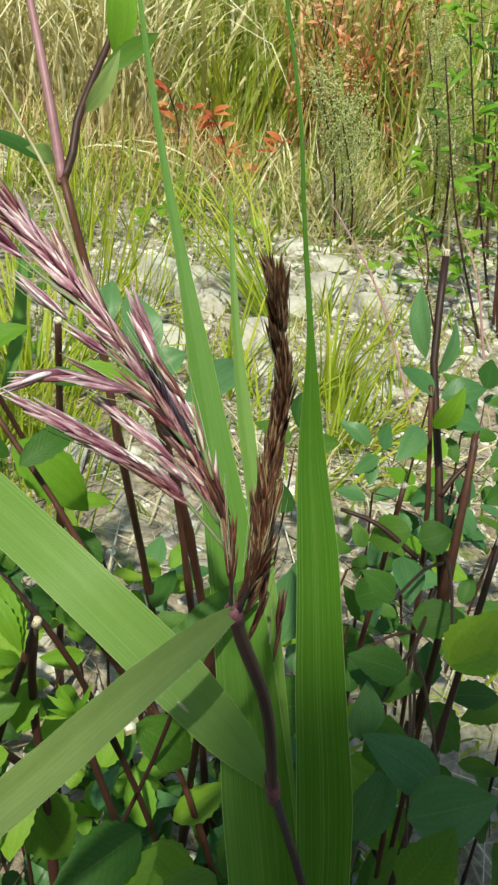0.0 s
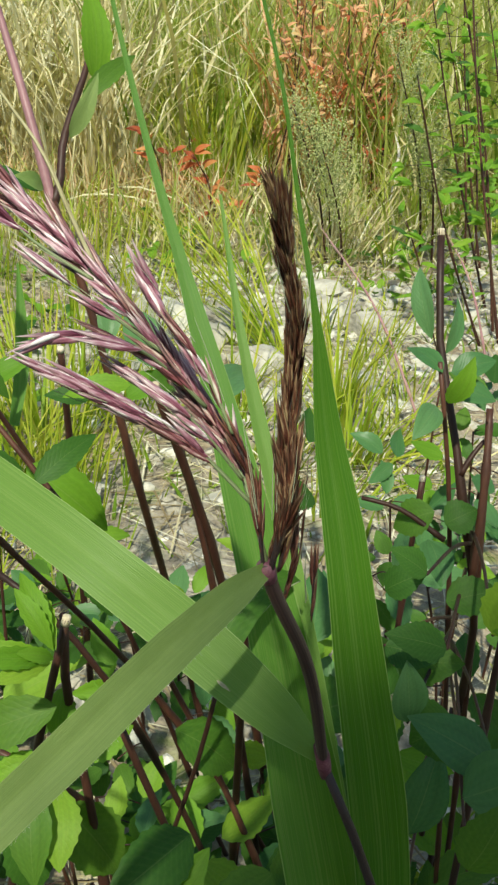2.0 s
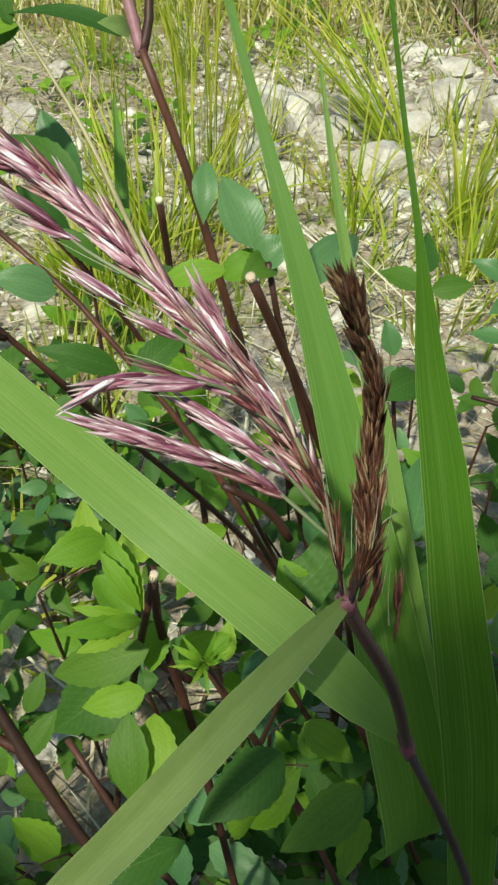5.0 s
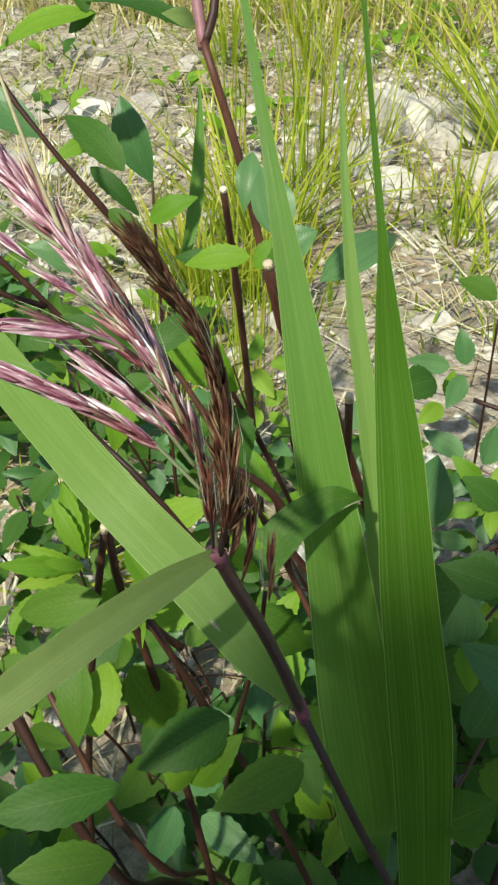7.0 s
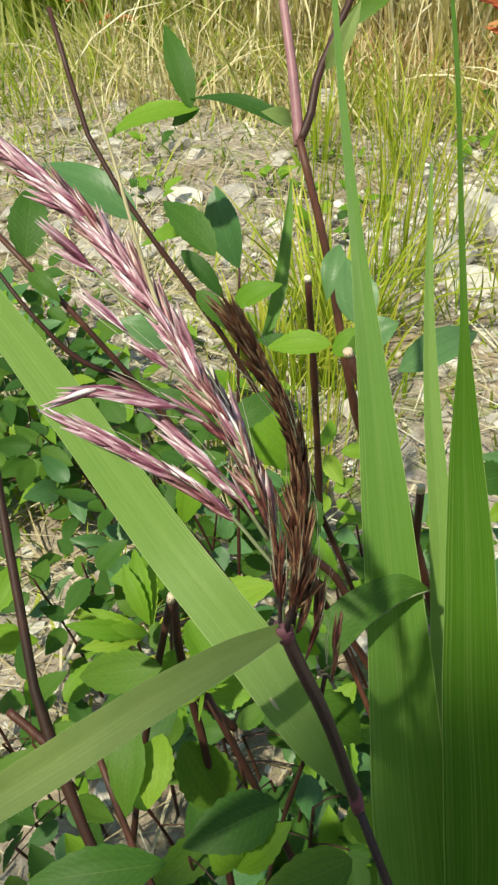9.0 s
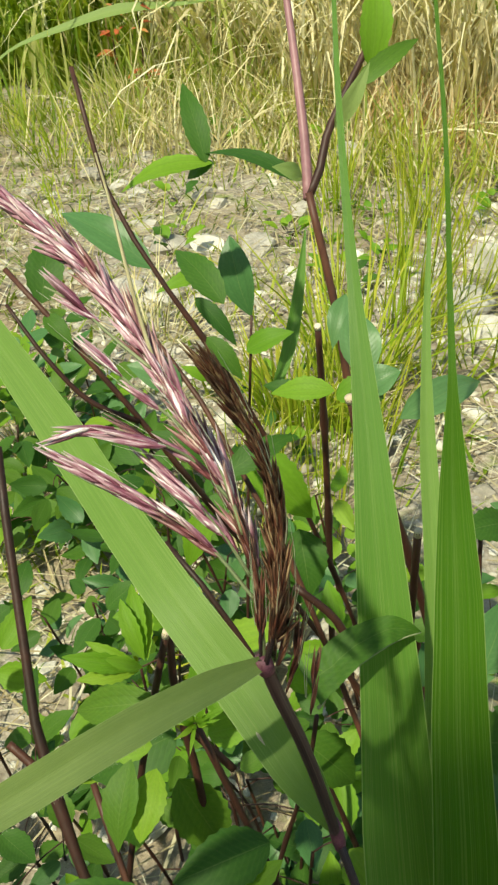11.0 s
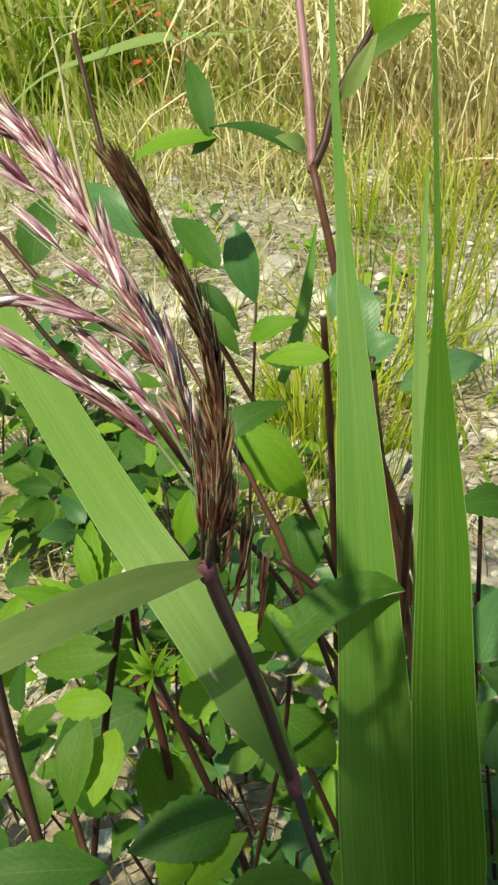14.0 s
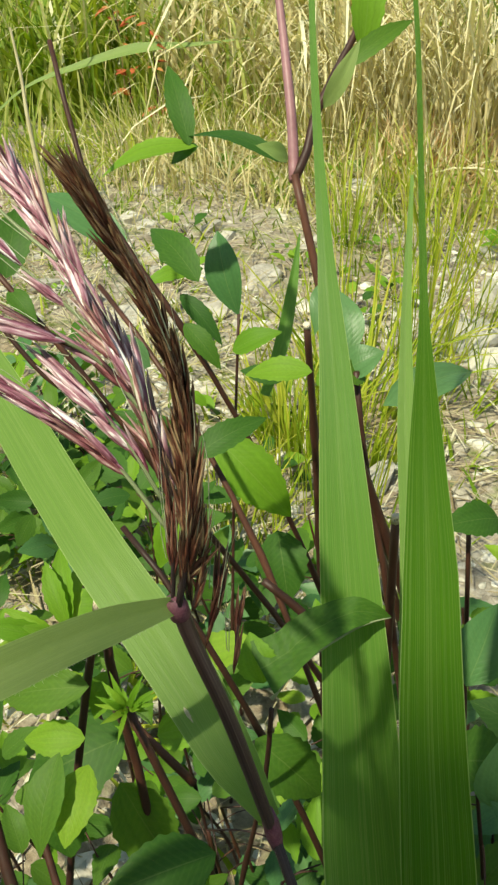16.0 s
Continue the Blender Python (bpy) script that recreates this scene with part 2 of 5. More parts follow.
M["dark"] = husk_mat("dark_spikelet", [(0.36, (0.018, 0.006, 0.004)), (0.47, (0.065, 0.020, 0.013)), (0.55, (0.14, 0.045, 0.028)), (0.64, (0.36, 0.25, 0.14))], (0.22, 0.14, 0.085))
M["wine"] = husk_mat("wine_spikelet", [(0.34, (0.018, 0.006, 0.005)), (0.48, (0.07, 0.018, 0.014)), (0.58, (0.15, 0.05, 0.035)), (0.72, (0.38, 0.25, 0.16))], (0.30, 0.18, 0.11))
M["hair"] = solid_mat("silver_hair", [(0.3, (0.25, 0.28, 0.17)), (0.7, (0.48, 0.50, 0.36))], 100, 0.5, 0.0001)
M["rock"] = solid_mat("pale_rock", [(0.25, (0.20, 0.180, 0.145)), (0.45, (0.41, 0.38, 0.32)), (0.7, (0.59, 0.56, 0.49))], 22, 0.85, 0.004, 7, 0.7)
M["pebble"] = solid_mat("gravel_stone", [(0.15, (0.14, 0.125, 0.10)), (0.4, (0.32, 0.29, 0.235)), (0.62, (0.48, 0.45, 0.38)), (0.85, (0.67, 0.64, 0.57))], 40, 0.85, 0.002, 6, 0.6, "Object", "island", 0.6)
M["seed"] = solid_mat("seed_head", [(0.3, (0.24, 0.28, 0.09)), (0.6, (0.36, 0.38, 0.15)), (0.85, (0.46, 0.44, 0.22))], 200, 0.7, 0.0005, 4, 0.3, "Object", "island", 0.4)
M["white"] = solid_mat("white_scrap", [(0.3, (0.42, 0.38, 0.31)), (0.7, (0.62, 0.58, 0.52))], 60, 0.6, 0.0005)



# ---- building helpers ----
class Shape:
    """Collects faces with texture coordinates and turns them into one mesh."""

    def __init__(self):
        self.v, self.f, self.uv, self.n = [], [], [], 0

    def grid(self, pts, us, vs):
        """pts: rows of points; us across, vs along."""
        rows, cols = len(pts), len(pts[0])
        base = self.n
        for r in range(rows):
            self.v.extend(tuple(q) for q in pts[r])
        self.n += rows * cols
        for r in range(rows - 1):
            for c in range(cols - 1):
                a = base + r * cols + c
                self.f.append((a, a + 1, a + cols + 1, a + cols))
                self.uv.extend(((us[c], vs[r]), (us[c + 1], vs[r]), (us[c + 1], vs[r + 1]), (us[c], vs[r + 1])))

    def tube(self, pts, radii, sides=8, cap=True):
        pts = [Vector(p) for p in pts]
        base, ref = self.n, None
        for i, p in enumerate(pts):
            d = (pts[min(i + 1, len(pts) - 1)] - pts[max(i - 1, 0)]).normalized()
            if ref is None:
                ref = d.orthogonal().normalized()
            ref = (ref - d * ref.dot(d)).normalized()
            s = d.cross(ref)
            for k in range(sides):
                a = 2 * math.pi * k / sides
                self.v.append(tuple(p + (ref * math.cos(a) + s * math.sin(a)) * radii[i]))
        self.n += len(pts) * sides
        for i in range(len(pts) - 1):
            v0, v1 = i / (len(pts) - 1), (i + 1) / (len(pts) - 1)
            for k in range(sides):
                a, b = base + i * sides + k, base + i * sides + (k + 1) % sides
                self.f.append((a, b, b + sides, a + sides))
                u0, u1 = k / sides, (k + 1) / sides
                self.uv.extend(((u0, v0), (u1, v0), (u1, v1), (u0, v1)))
        if cap:
            for ring, flip in ((base, True), (self.n - sides, False)):
                ids = [ring + k for k in range(sides)]
                self.f.append(tuple(ids[::-1] if flip else ids))
                self.uv.extend(((0.5, 0.5),) * sides)

    def mesh(self, name, material, smooth=True):
        me = bpy.data.meshes.new(name)
        me.from_pydata(self.v, [], self.f)
        layer = me.uv_layers.new(name="UVMap")
        layer.data.foreach_set("uv", np.array(self.uv, dtype=np.float32).ravel())
        me.polygons.foreach_set("use_smooth", [smooth] * len(me.polygons))
        me.materials.append(material)
        me.update()
        return me


def part(name, shape, material, parent, label="", smooth=True):
    ob = new(name, shape.mesh(name, material, smooth) if isinstance(shape, Shape) else shape)
    if parent is not None:
        ob.parent = parent
        ob.matrix_parent_inverse = parent.matrix_world.inverted()
    return tagged(ob, label=label)


def thing(name, at, label, category, group="", kind=""):
    ob = new(name)
    ob.empty_display_size = 0.02
    ob.location = at
    ob.matrix_world = Matrix.Translation(at)
    return tagged(ob, label, category, group, kind)


def curve(points, n):
    """A smooth line through points, evenly paced by distance, n samples."""
    p = [Vector(q) for q in points]
    s = [0.0]
    for u, v in zip(p, p[1:]):
        s.append(s[-1] + max((v - u).length, 1e-6))
    m = []
    for i in range(len(p)):
        if i == 0:
            m.append((p[1] - p[0]) / (s[1] - s[0]))
        elif i == len(p) - 1:
            m.append((p[-1] - p[-2]) / (s[-1] - s[-2]))
        else:
            d0, d1 = (p[i] - p[i - 1]) / (s[i] - s[i - 1]), (p[i + 1] - p[i]) / (s[i + 1] - s[i])
            w = (s[i] - s[i - 1]) / (s[i + 1] - s[i - 1])
            m.append(d0 * (1 - w) + d1 * w)
    out, k = [], 0
    for i in range(n):
        q = s[-1] * i / (n - 1)
        while k < len(p) - 2 and q > s[k + 1]:
            k += 1
        h = s[k + 1] - s[k]
        t = min(1.0, (q - s[k]) / h)
        out.append(p[k] * (2 * t ** 3 - 3 * t * t + 1) + m[k] * h * (t ** 3 - 2 * t * t + t) + p[k + 1] * (3 * t * t - 2 * t ** 3) + m[k + 1] * h * (t ** 3 - t * t))
    return out


def strap(shape, points, widths, facing, fold=0.25, n=24, cross=5, wave=0.0, seed=0):
    """A grass leaf: follows points, broad side towards facing, keeled along its middle."""
    line = curve(points, n)
    gaps = [0.0] + [(Vector(q) - Vector(p)).length for p, q in zip(points, points[1:])]
    w = np.interp(np.linspace(0, sum(gaps), n), np.cumsum(gaps), widths)
    rows = []
    for i, p in enumerate(line):
        d = (line[min(i + 1, n - 1)] - line[max(i - 1, 0)]).normalized()
        side = d.cross(Vector(facing)).normalized()
        nor = side.cross(d).normalized()
        row = []
        for c in range(cross):
            u = c / (cross - 1) * 2 - 1
            lift = abs(u) * fold + wave * math.sin(i * 1.3 + u * 2 + seed)
            row.append(p + side * (u * w[i] / 2) + nor * (lift * w[i] / 2))
        rows.append(row)
    shape.grid(rows, np.linspace(0, 1, cross), np.linspace(0, 1, n))


def leaf_shape(shape, base, tip, width, facing, droop=0.12, fold=0.18, n=9, cross=7, peak=0.42, serr=0.0):
    """An ovate leaf from base to tip."""
    base, tip = Vector(base), Vector(tip)
    axis = tip - base
    ln = axis.length
    d = axis.normalized()
    side = d.cross(Vector(facing)).normalized()
    nor = side.cross(d).normalized()
    rows = []
    for i in range(n):
        t = i / (n - 1)
        e = t ** (math.log(0.5) / math.log(peak))
        w = max(0.012, math.sin(math.pi * e) ** 0.8 * (1 - 0.22 * t * t) * (1 + (serr if i % 2 else -serr))) * width / 1.93
        mid = base + axis * t + nor * (droop * ln * math.sin(math.pi * t))
        row = []
        for c in range(cross):
            u = c / (cross - 1) * 2 - 1
            row.append(mid + side * (u * w) + nor * (abs(u) * fold * w + 0.05 * w * math.sin(7 * t + 5 * u)))
        rows.append(row)
    shape.grid(rows, np.linspace(0, 1, cross), np.linspace(0, 1, n))


def leaf(parent, base, tip, width, facing=(0.1, -0.6, 0.8), mat="leaf", label="", **kw):
    s = Shape()
    if mat in ("leaf", "young"):
        kw = {"n": 17, "cross": 5, "serr": 0.05, **kw}
    leaf_shape(s, base, tip, width * 0.86, facing, **kw)
    return part("leaf", s, M[mat], parent, label)


def stem(parent, points, r0, r1, mat="stem", name="stem", sides=8, n=16, label="", knots=0, thick=1.0):
    s = Shape()
    line = curve(points, n)
    rad = np.linspace(r0, r1, n) * thick
    if knots:
        rad = rad * (1 + 0.35 * np.array([1.0 if i % knots == knots - 1 else 0.0 for i in range(n)]))
    s.tube(line, rad, sides)
    return part(name, s, M[mat], parent, label)


def blades_mesh(name, roots, heights, widths, leans, headings, material, curl=0.5, seg=5, seed=1):
    """Many narrow grass blades as one mesh, each bending over along its heading."""
    rng = np.random.default_rng(seed)
    n = len(roots)
    roots, heights, widths = np.asarray(roots, float), np.asarray(heights, float), np.asarray(widths, float)
    leans, headings = np.asarray(leans, float), np.asarray(headings, float)
    t = np.linspace(0, 1, seg + 1)
    ang = leans[:, None] + (t[None, :] ** 1.6) * curl * rng.uniform(0.2, 1.8, n)[:, None]
    step = heights[:, None] / seg
    dh, dz = np.sin(ang) * step, np.cos(ang) * step
    h = np.concatenate([np.zeros((n, 1)), np.cumsum(dh[:, :-1], 1)], 1)
    z = np.concatenate([np.zeros((n, 1)), np.cumsum(dz[:, :-1], 1)], 1)
    cx, cy = np.cos(headings)[:, None], np.sin(headings)[:, None]
    px, py, pz = roots[:, 0:1] + h * cx, roots[:, 1:2] + h * cy, roots[:, 2:3] + z
    tw = headings + math.pi / 2 + rng.uniform(-0.9, 0.9, n)
    sx, sy = np.cos(tw)[:, None], np.sin(tw)[:, None]
    w = widths[:, None] / 2 * np.maximum(1 - t ** 2.2, 0.04)[None, :]
    verts = np.empty((n, seg + 1, 2, 3))
    for k, sg in ((0, -1), (1, 1)):
        verts[:, :, k, 0], verts[:, :, k, 1], verts[:, :, k, 2] = px + sg * sx * w, py + sg * sy * w, pz
    idx = np.arange(n * (seg + 1) * 2).reshape(n, seg + 1, 2)
    faces = np.stack([idx[:, :-1, 0], idx[:, :-1, 1], idx[:, 1:, 1], idx[:, 1:, 0]], -1).reshape(-1, 4)
    me = bpy.data.meshes.new(name)
    me.vertices.add(n * (seg + 1) * 2)
    me.vertices.foreach_set("co", verts.astype(np.float32).ravel())
    me.loops.add(faces.size)
    me.loops.foreach_set("vertex_index", faces.astype(np.int32).ravel())
    me.polygons.add(len(faces))
    me.polygons.foreach_set("loop_start", np.arange(0, faces.size, 4, dtype=np.int32))
    me.polygons.foreach_set("loop_total", np.full(len(faces), 4, dtype=np.int32))
    uv = np.empty((n, seg, 4, 2), dtype=np.float32)
    uv[:, :, (0, 3), 0], uv[:, :, (1, 2), 0] = 0, 1
    uv[:, :, 0, 1] = uv[:, :, 1, 1] = t[None, :-1]
    uv[:, :, 2, 1] = uv[:, :, 3, 1] = t[None, 1:]
    me.uv_layers.new(name="UVMap").data.foreach_set("uv", uv.ravel())
    me.polygons.foreach_set("use_smooth", [True] * len(faces))
    me.materials.append(material)
    me.update(calc_edges=True)
    me.validate()
    return me


def lumps_mesh(name, spots, sizes, flat, material, seed=3, sub=1):
    """Many small stones as one mesh; each a squashed, uneven ball, half sunk."""
    bm = bmesh.new()
    bmesh.ops.create_icosphere(bm, subdivisions=sub, radius=1)
    bv = np.array([v.co[:] for v in bm.verts])
    bf = np.array([[v.index for v in f.verts] for f in bm.faces])
    bm.free()
    rng = np.random.default_rng(seed)
    n = len(spots)
    v = np.repeat(bv[None], n, 0) * rng.uniform(0.72, 1.2, (n, len(bv), 1))
    v = v * np.stack([rng.uniform(0.8, 1.35, n), rng.uniform(0.6, 1.0, n), flat * rng.uniform(0.7, 1.2, n)], -1)[:, None, :]
    a = rng.uniform(0, 6.28, n)
    c, s = np.cos(a)[:, None], np.sin(a)[:, None]
    x, y = v[:, :, 0] * c - v[:, :, 1] * s, v[:, :, 0] * s + v[:, :, 1] * c
    v = np.stack([x, y, v[:, :, 2]], -1) * np.asarray(sizes)[:, None, None] + np.asarray(spots)[:, None, :]
    f = (bf[None] + (np.arange(n) * len(bv))[:, None, None]).reshape(-1, 3)
    me = bpy.data.meshes.new(name)
    me.from_pydata(v.reshape(-1, 3).tolist(), [], f.tolist())
    me.materials.append(material)
    return me


def ground_height(x, y):
    """Uneven gravel ground."""
    return (0.020 * noise.noise(Vector((x * 1.7, y * 1.7, 0.3))) + 0.008 * noise.noise(Vector((x * 6, y * 6, 1.7)))
            + 0.003 * noise.noise(Vector((x * 22, y * 22, 4.1))))


# ---- ground: one sheet, fine near the path, coarse out to the horizon ----
def make_ground():
    near = [-1.6 + 0.025 * i for i in range(129)]
    far = [2.0, 2.6, 3.5, 5, 8, 13, 22, 40, 80, 200, 600, 1500]
    xs = [-f for f in far[::-1]] + near + far
    ys = [-f for f in far[::-1]] + [-1.4 + 0.025 * i for i in range(185)] + [f + 2 for f in far[1:]]
    pts = [[(x, y, ground_height(x, y) if abs(x) < 30 and abs(y) < 30 else 0.0) for x in xs] for y in ys]
    s = Shape()
    s.grid(pts, np.array(xs), np.array(ys))
    m, nt, p, out = shader("gravel_soil")
    vec = stretched(nt, 1, 1, 1, "Object")
    patch = noise_tex(nt, 2.2, 4, vec)
    grit = noise_tex(nt, 90, 6, vec, 0.7)
    clump = noise_tex(nt, 14, 5, vec, 0.6)
    stone = ramp(nt, [(0.3, (0.16, 0.13, 0.095)), (0.5, (0.33, 0.29, 0.23)), (0.7, (0.50, 0.46, 0.40))], grit)
    soil = ramp(nt, [(0.3, (0.13, 0.095, 0.058)), (0.55, (0.29, 0.225, 0.145)), (0.75, (0.46, 0.37, 0.25))], grit)
    moss = ramp(nt, [(0.3, (0.09, 0.13, 0.015)), (0.7, (0.24, 0.28, 0.05))], grit)
    f = math_node(nt, "ADD", math_node(nt, "MULTIPLY", patch, 0.6), math_node(nt, "MULTIPLY", clump, 0.4))
    col = mix_col(nt, ramp(nt, [(0.42, (0, 0, 0)), (0.56, (1, 1, 1))], f), soil, stone)
    col = mix_col(nt, ramp(nt, [(0.54, (0, 0, 0)), (0.66, (0.8, 0.8, 0.8))], clump), col, moss)
    nt.links.new(col, p.inputs["Base Color"])
    p.inputs["Roughness"].default_value = 0.95
    bump(nt, p, grit, 0.8, 0.006)
    g = new("ground", s.mesh("ground", m))
    tagged(g, "pale gravelly soil with straw and moss", "ground", "", "structure")


make_ground()
rng = np.random.default_rng(7)


def on_ground(x, y, lift=0.0):
    return (x, y, ground_height(x, y) + lift)


def spread(n, x0, x1, y0, y1, seed, keep=None):
    r = np.random.default_rng(seed)
    out = []
    while len(out) < n:
        x, y = r.uniform(x0, x1), r.uniform(y0, y1)
        if keep is None or r.random() < keep(x, y):
            out.append(on_ground(x, y))
    return np.array(out)


def gravelly(x, y):
    """How stony the strip is: most along the bare band, less near the plants and the tall grass."""
    band = math.exp(-((y - 1.35 - 0.25 * x) / 0.42) ** 2)
    return min(1.0, 0.22 + 0.9 * band) * (0.6 + 0.8 * noise.noise(Vector((x * 3, y * 3, 9)))) * min(1.0, max(0.28, 1.0 + 1.7 * (x + 0.22)))


spots = spread(14000, -1.3, 0.9, 0.3, 2.3, 11, gravelly)
sizes = np.clip(np.random.default_rng(12).lognormal(-5.2, 0.5, len(spots)), 0.002, 0.02)
tagged(new("gravel", lumps_mesh("gravel", spots, sizes, 0.6, M["pebble"], 3, 1)), "loose pale grey gravel over the soil", "gravel", "", "stuff")

spots = spread(11000, -1.5, 0.9, -0.1, 2.3, 13, lambda x, y: 1.0 if x < -0.3 else (0.75 if y < 1.0 or y > 1.6 else 0.4))
r = np.random.default_rng(14)
n = len(spots)
spots[:, 2] += r.uniform(0.001, 0.02, n)
tagged(new("straw_litter", blades_mesh("straw_litter", spots, r.uniform(0.03, 0.16, n), r.uniform(0.0008, 0.003, n), r.normal(1.5, 0.1, n), r.uniform(0, 6.28, n), M["litter"], 0.12, 4, 5)),
       "dry straw lying over the gravel", "straw", "", "stuff")


def rock(at, size, flat, turn, seed, label="pale grey angular stone half sunk in gravel"):
    bm = bmesh.new()
    bmesh.ops.create_icosphere(bm, subdivisions=3, radius=1)
    r = random.Random(seed)
    planes = [(Vector((r.uniform(-1, 1), r.uniform(-1, 1), r.uniform(-0.6, 1))).normalized(), r.uniform(0.42, 0.78)) for _ in range(13)]
    planes.append((Vector((r.uniform(-0.2, 0.2), r.uniform(-0.2, 0.2), 1)).normalized(), 0.6))
    for v in bm.verts:
        for nrm, d in planes:
            k = v.co.dot(nrm) - d
            if k > 0:
                v.co -= nrm * k
        v.co *= 1 + 0.05 * noise.noise(v.co * 3 + Vector((seed, 0, 0)))
        v.co = Vector((v.co.x * size[0], v.co.y * size[1], v.co.z * flat))
    me = bpy.data.meshes.new("rock")
    bm.to_mesh(me)
    bm.free()
    me.materials.append(M["rock"])
    ob = new("rock", me)
    ob.matrix_world = pose(at[0], at[1], ground_height(at[0], at[1]) + flat * 0.25, 0, 0, turn)
    return tagged(ob, label, "rock", "stones on the gravel")


rock((0.040, 1.250, 0.000), (0.095, 0.062), 0.05, 10, 1, "broad flat pale stone half sunk in gravel")
rock((-0.099, 1.414, 0.000), (0.085, 0.06), 0.055, -20, 2, "broad flat pale stone half sunk in gravel")
rock((-0.132, 1.276, 0.000), (0.07, 0.05), 0.04, 40, 3)
rock((0.003, 1.474, 0.000), (0.05, 0.035), 0.03, 15, 4)
rock((0.199, 1.196, 0.000), (0.045, 0.038), 0.038, 60, 5)
rock((0.154, 1.489, 0.000), (0.075, 0.05), 0.045, 5, 6)
rock((0.185, 0.921, 0.000), (0.03, 0.026), 0.018, 80, 7)
rock((0.075, 1.150, 0.000), (0.035, 0.025), 0.02, 30, 8)
rock((-0.097, 1.209, 0.000), (0.055, 0.04), 0.035, 12, 17)
rock((-0.045, 1.349, 0.000), (0.05, 0.035), 0.035, 70, 18)
rock((0.232, 1.409, 0.000), (0.06, 0.04), 0.04, 160, 19)
rock((0.100, 1.373, 0.000), (0.05, 0.035), 0.035, 110, 20)
rock((0.003, 0.860, 0.000), (0.04, 0.03), 0.02, -35, 9)
rock((-0.520, 1.916, 0.000), (0.05, 0.04), 0.045, 25, 10)
rock((-0.290, 0.508, 0.000), (0.018, 0.015), 0.014, 12, 11, "small tan stone on the soil")
rock((-0.248, 0.455, 0.000), (0.035, 0.028), 0.015, 70, 12)
rock((-0.117, 0.512, 0.000), (0.026, 0.016), 0.02, 130, 13)
rock((-0.123, 0.531, 0.000), (0.028, 0.022), 0.03, 100, 14, "pale upright stone between stems")
rock((-0.178, 0.335, 0.000), (0.03, 0.02), 0.014, 40, 15)
rock((-0.238, 0.440, 0.000), (0.036, 0.03), 0.016, 5, 16)
r = random.Random(5)
for i in range(90):
    x, y = r.uniform(-1.0, 0.6), r.gauss(1.45, 0.25)
    k = r.uniform(0.012, 0.045)
    rock((x, y + 0.2 * x), (k * r.uniform(1, 1.5), k), k * 0.6, r.uniform(0, 180), 30 + i)



# ---- the flowering reed ----
def spindle(name, length, radius, material, bracts=3, seed=0):
    """A spikelet lying along z: pointed bracts folded over one another, their tips apart."""
    s = Shape()
    r = random.Random(seed)
    zs = (0.0, 0.10, 0.34, 0.62, 0.84, 1.0)
    rs = (0.22, 0.72, 1.0, 0.80, 0.36, 0.02)
    sides = 5
    for j in range(bracts):
        base = s.n
        low, span = 0.20 * j / bracts * length, length * (1.0 - 0.07 * j)
        turn = j * 2.2 + r.uniform(-0.3, 0.3)
        off = radius * (0.45 if bracts > 1 else 0.0)
        ox, oy = math.cos(turn) * off, math.sin(turn) * off
        for z, rr in zip(zs, rs):
            open_tip = 1.0 + 1.4 * max(0.0, z - 0.55)
            for k in range(sides):
                a = 2 * math.pi * k / sides + turn
                q = rr * radius * (0.72 if bracts > 1 else 1.0) * (1.0 if k % 2 == 0 else 0.8)
                s.v.append((math.cos(a) * q + ox * open_tip * min(1.0, z * 4), math.sin(a) * q * 0.8 + oy * open_tip * min(1.0, z * 4), low + z * span))
        s.n += len(zs) * sides
        for i in range(len(zs) - 1):
            for k in range(sides):
                a, b = base + i * sides + k, base + i * sides + (k + 1) % sides
                s.f.append((a, b, b + sides, a + sides))
                u0, u1 = k / sides + j * 1.7, (k + 1) / sides + j * 1.7
                s.uv.extend(((u0, zs[i]), (u1, zs[i]), (u1, zs[i + 1]), (u0, zs[i + 1])))
    return s.mesh(name, material)


HUSKS = {"rose": [spindle("spikelet", 0.0125, 0.00095, M["rose"], 3, 11), spindle("spikelet", 0.0115, 0.00085, M["rose"], 2, 12)],
         "pink": [spindle("spikelet", 0.0125, 0.00120, M["pink"], 3, 1), spindle("spikelet", 0.0110, 0.00105, M["pink"], 2, 2), spindle("spikelet", 0.0135, 0.00110, M["pink"], 3, 3)],
         "wine": [spindle("spikelet", 0.0090, 0.00066, M["wine"], 2, 4), spindle("spikelet", 0.0110, 0.00062, M["wine"], 2, 5)],
         "dark": [spindle("spikelet", 0.0095, 0.00078, M["dark"], 2, 6), spindle("spikelet", 0.0085, 0.00064, M["dark"], 2, 7), spindle("spikelet", 0.0115, 0.00072, M["dark"], 3, 8)]}


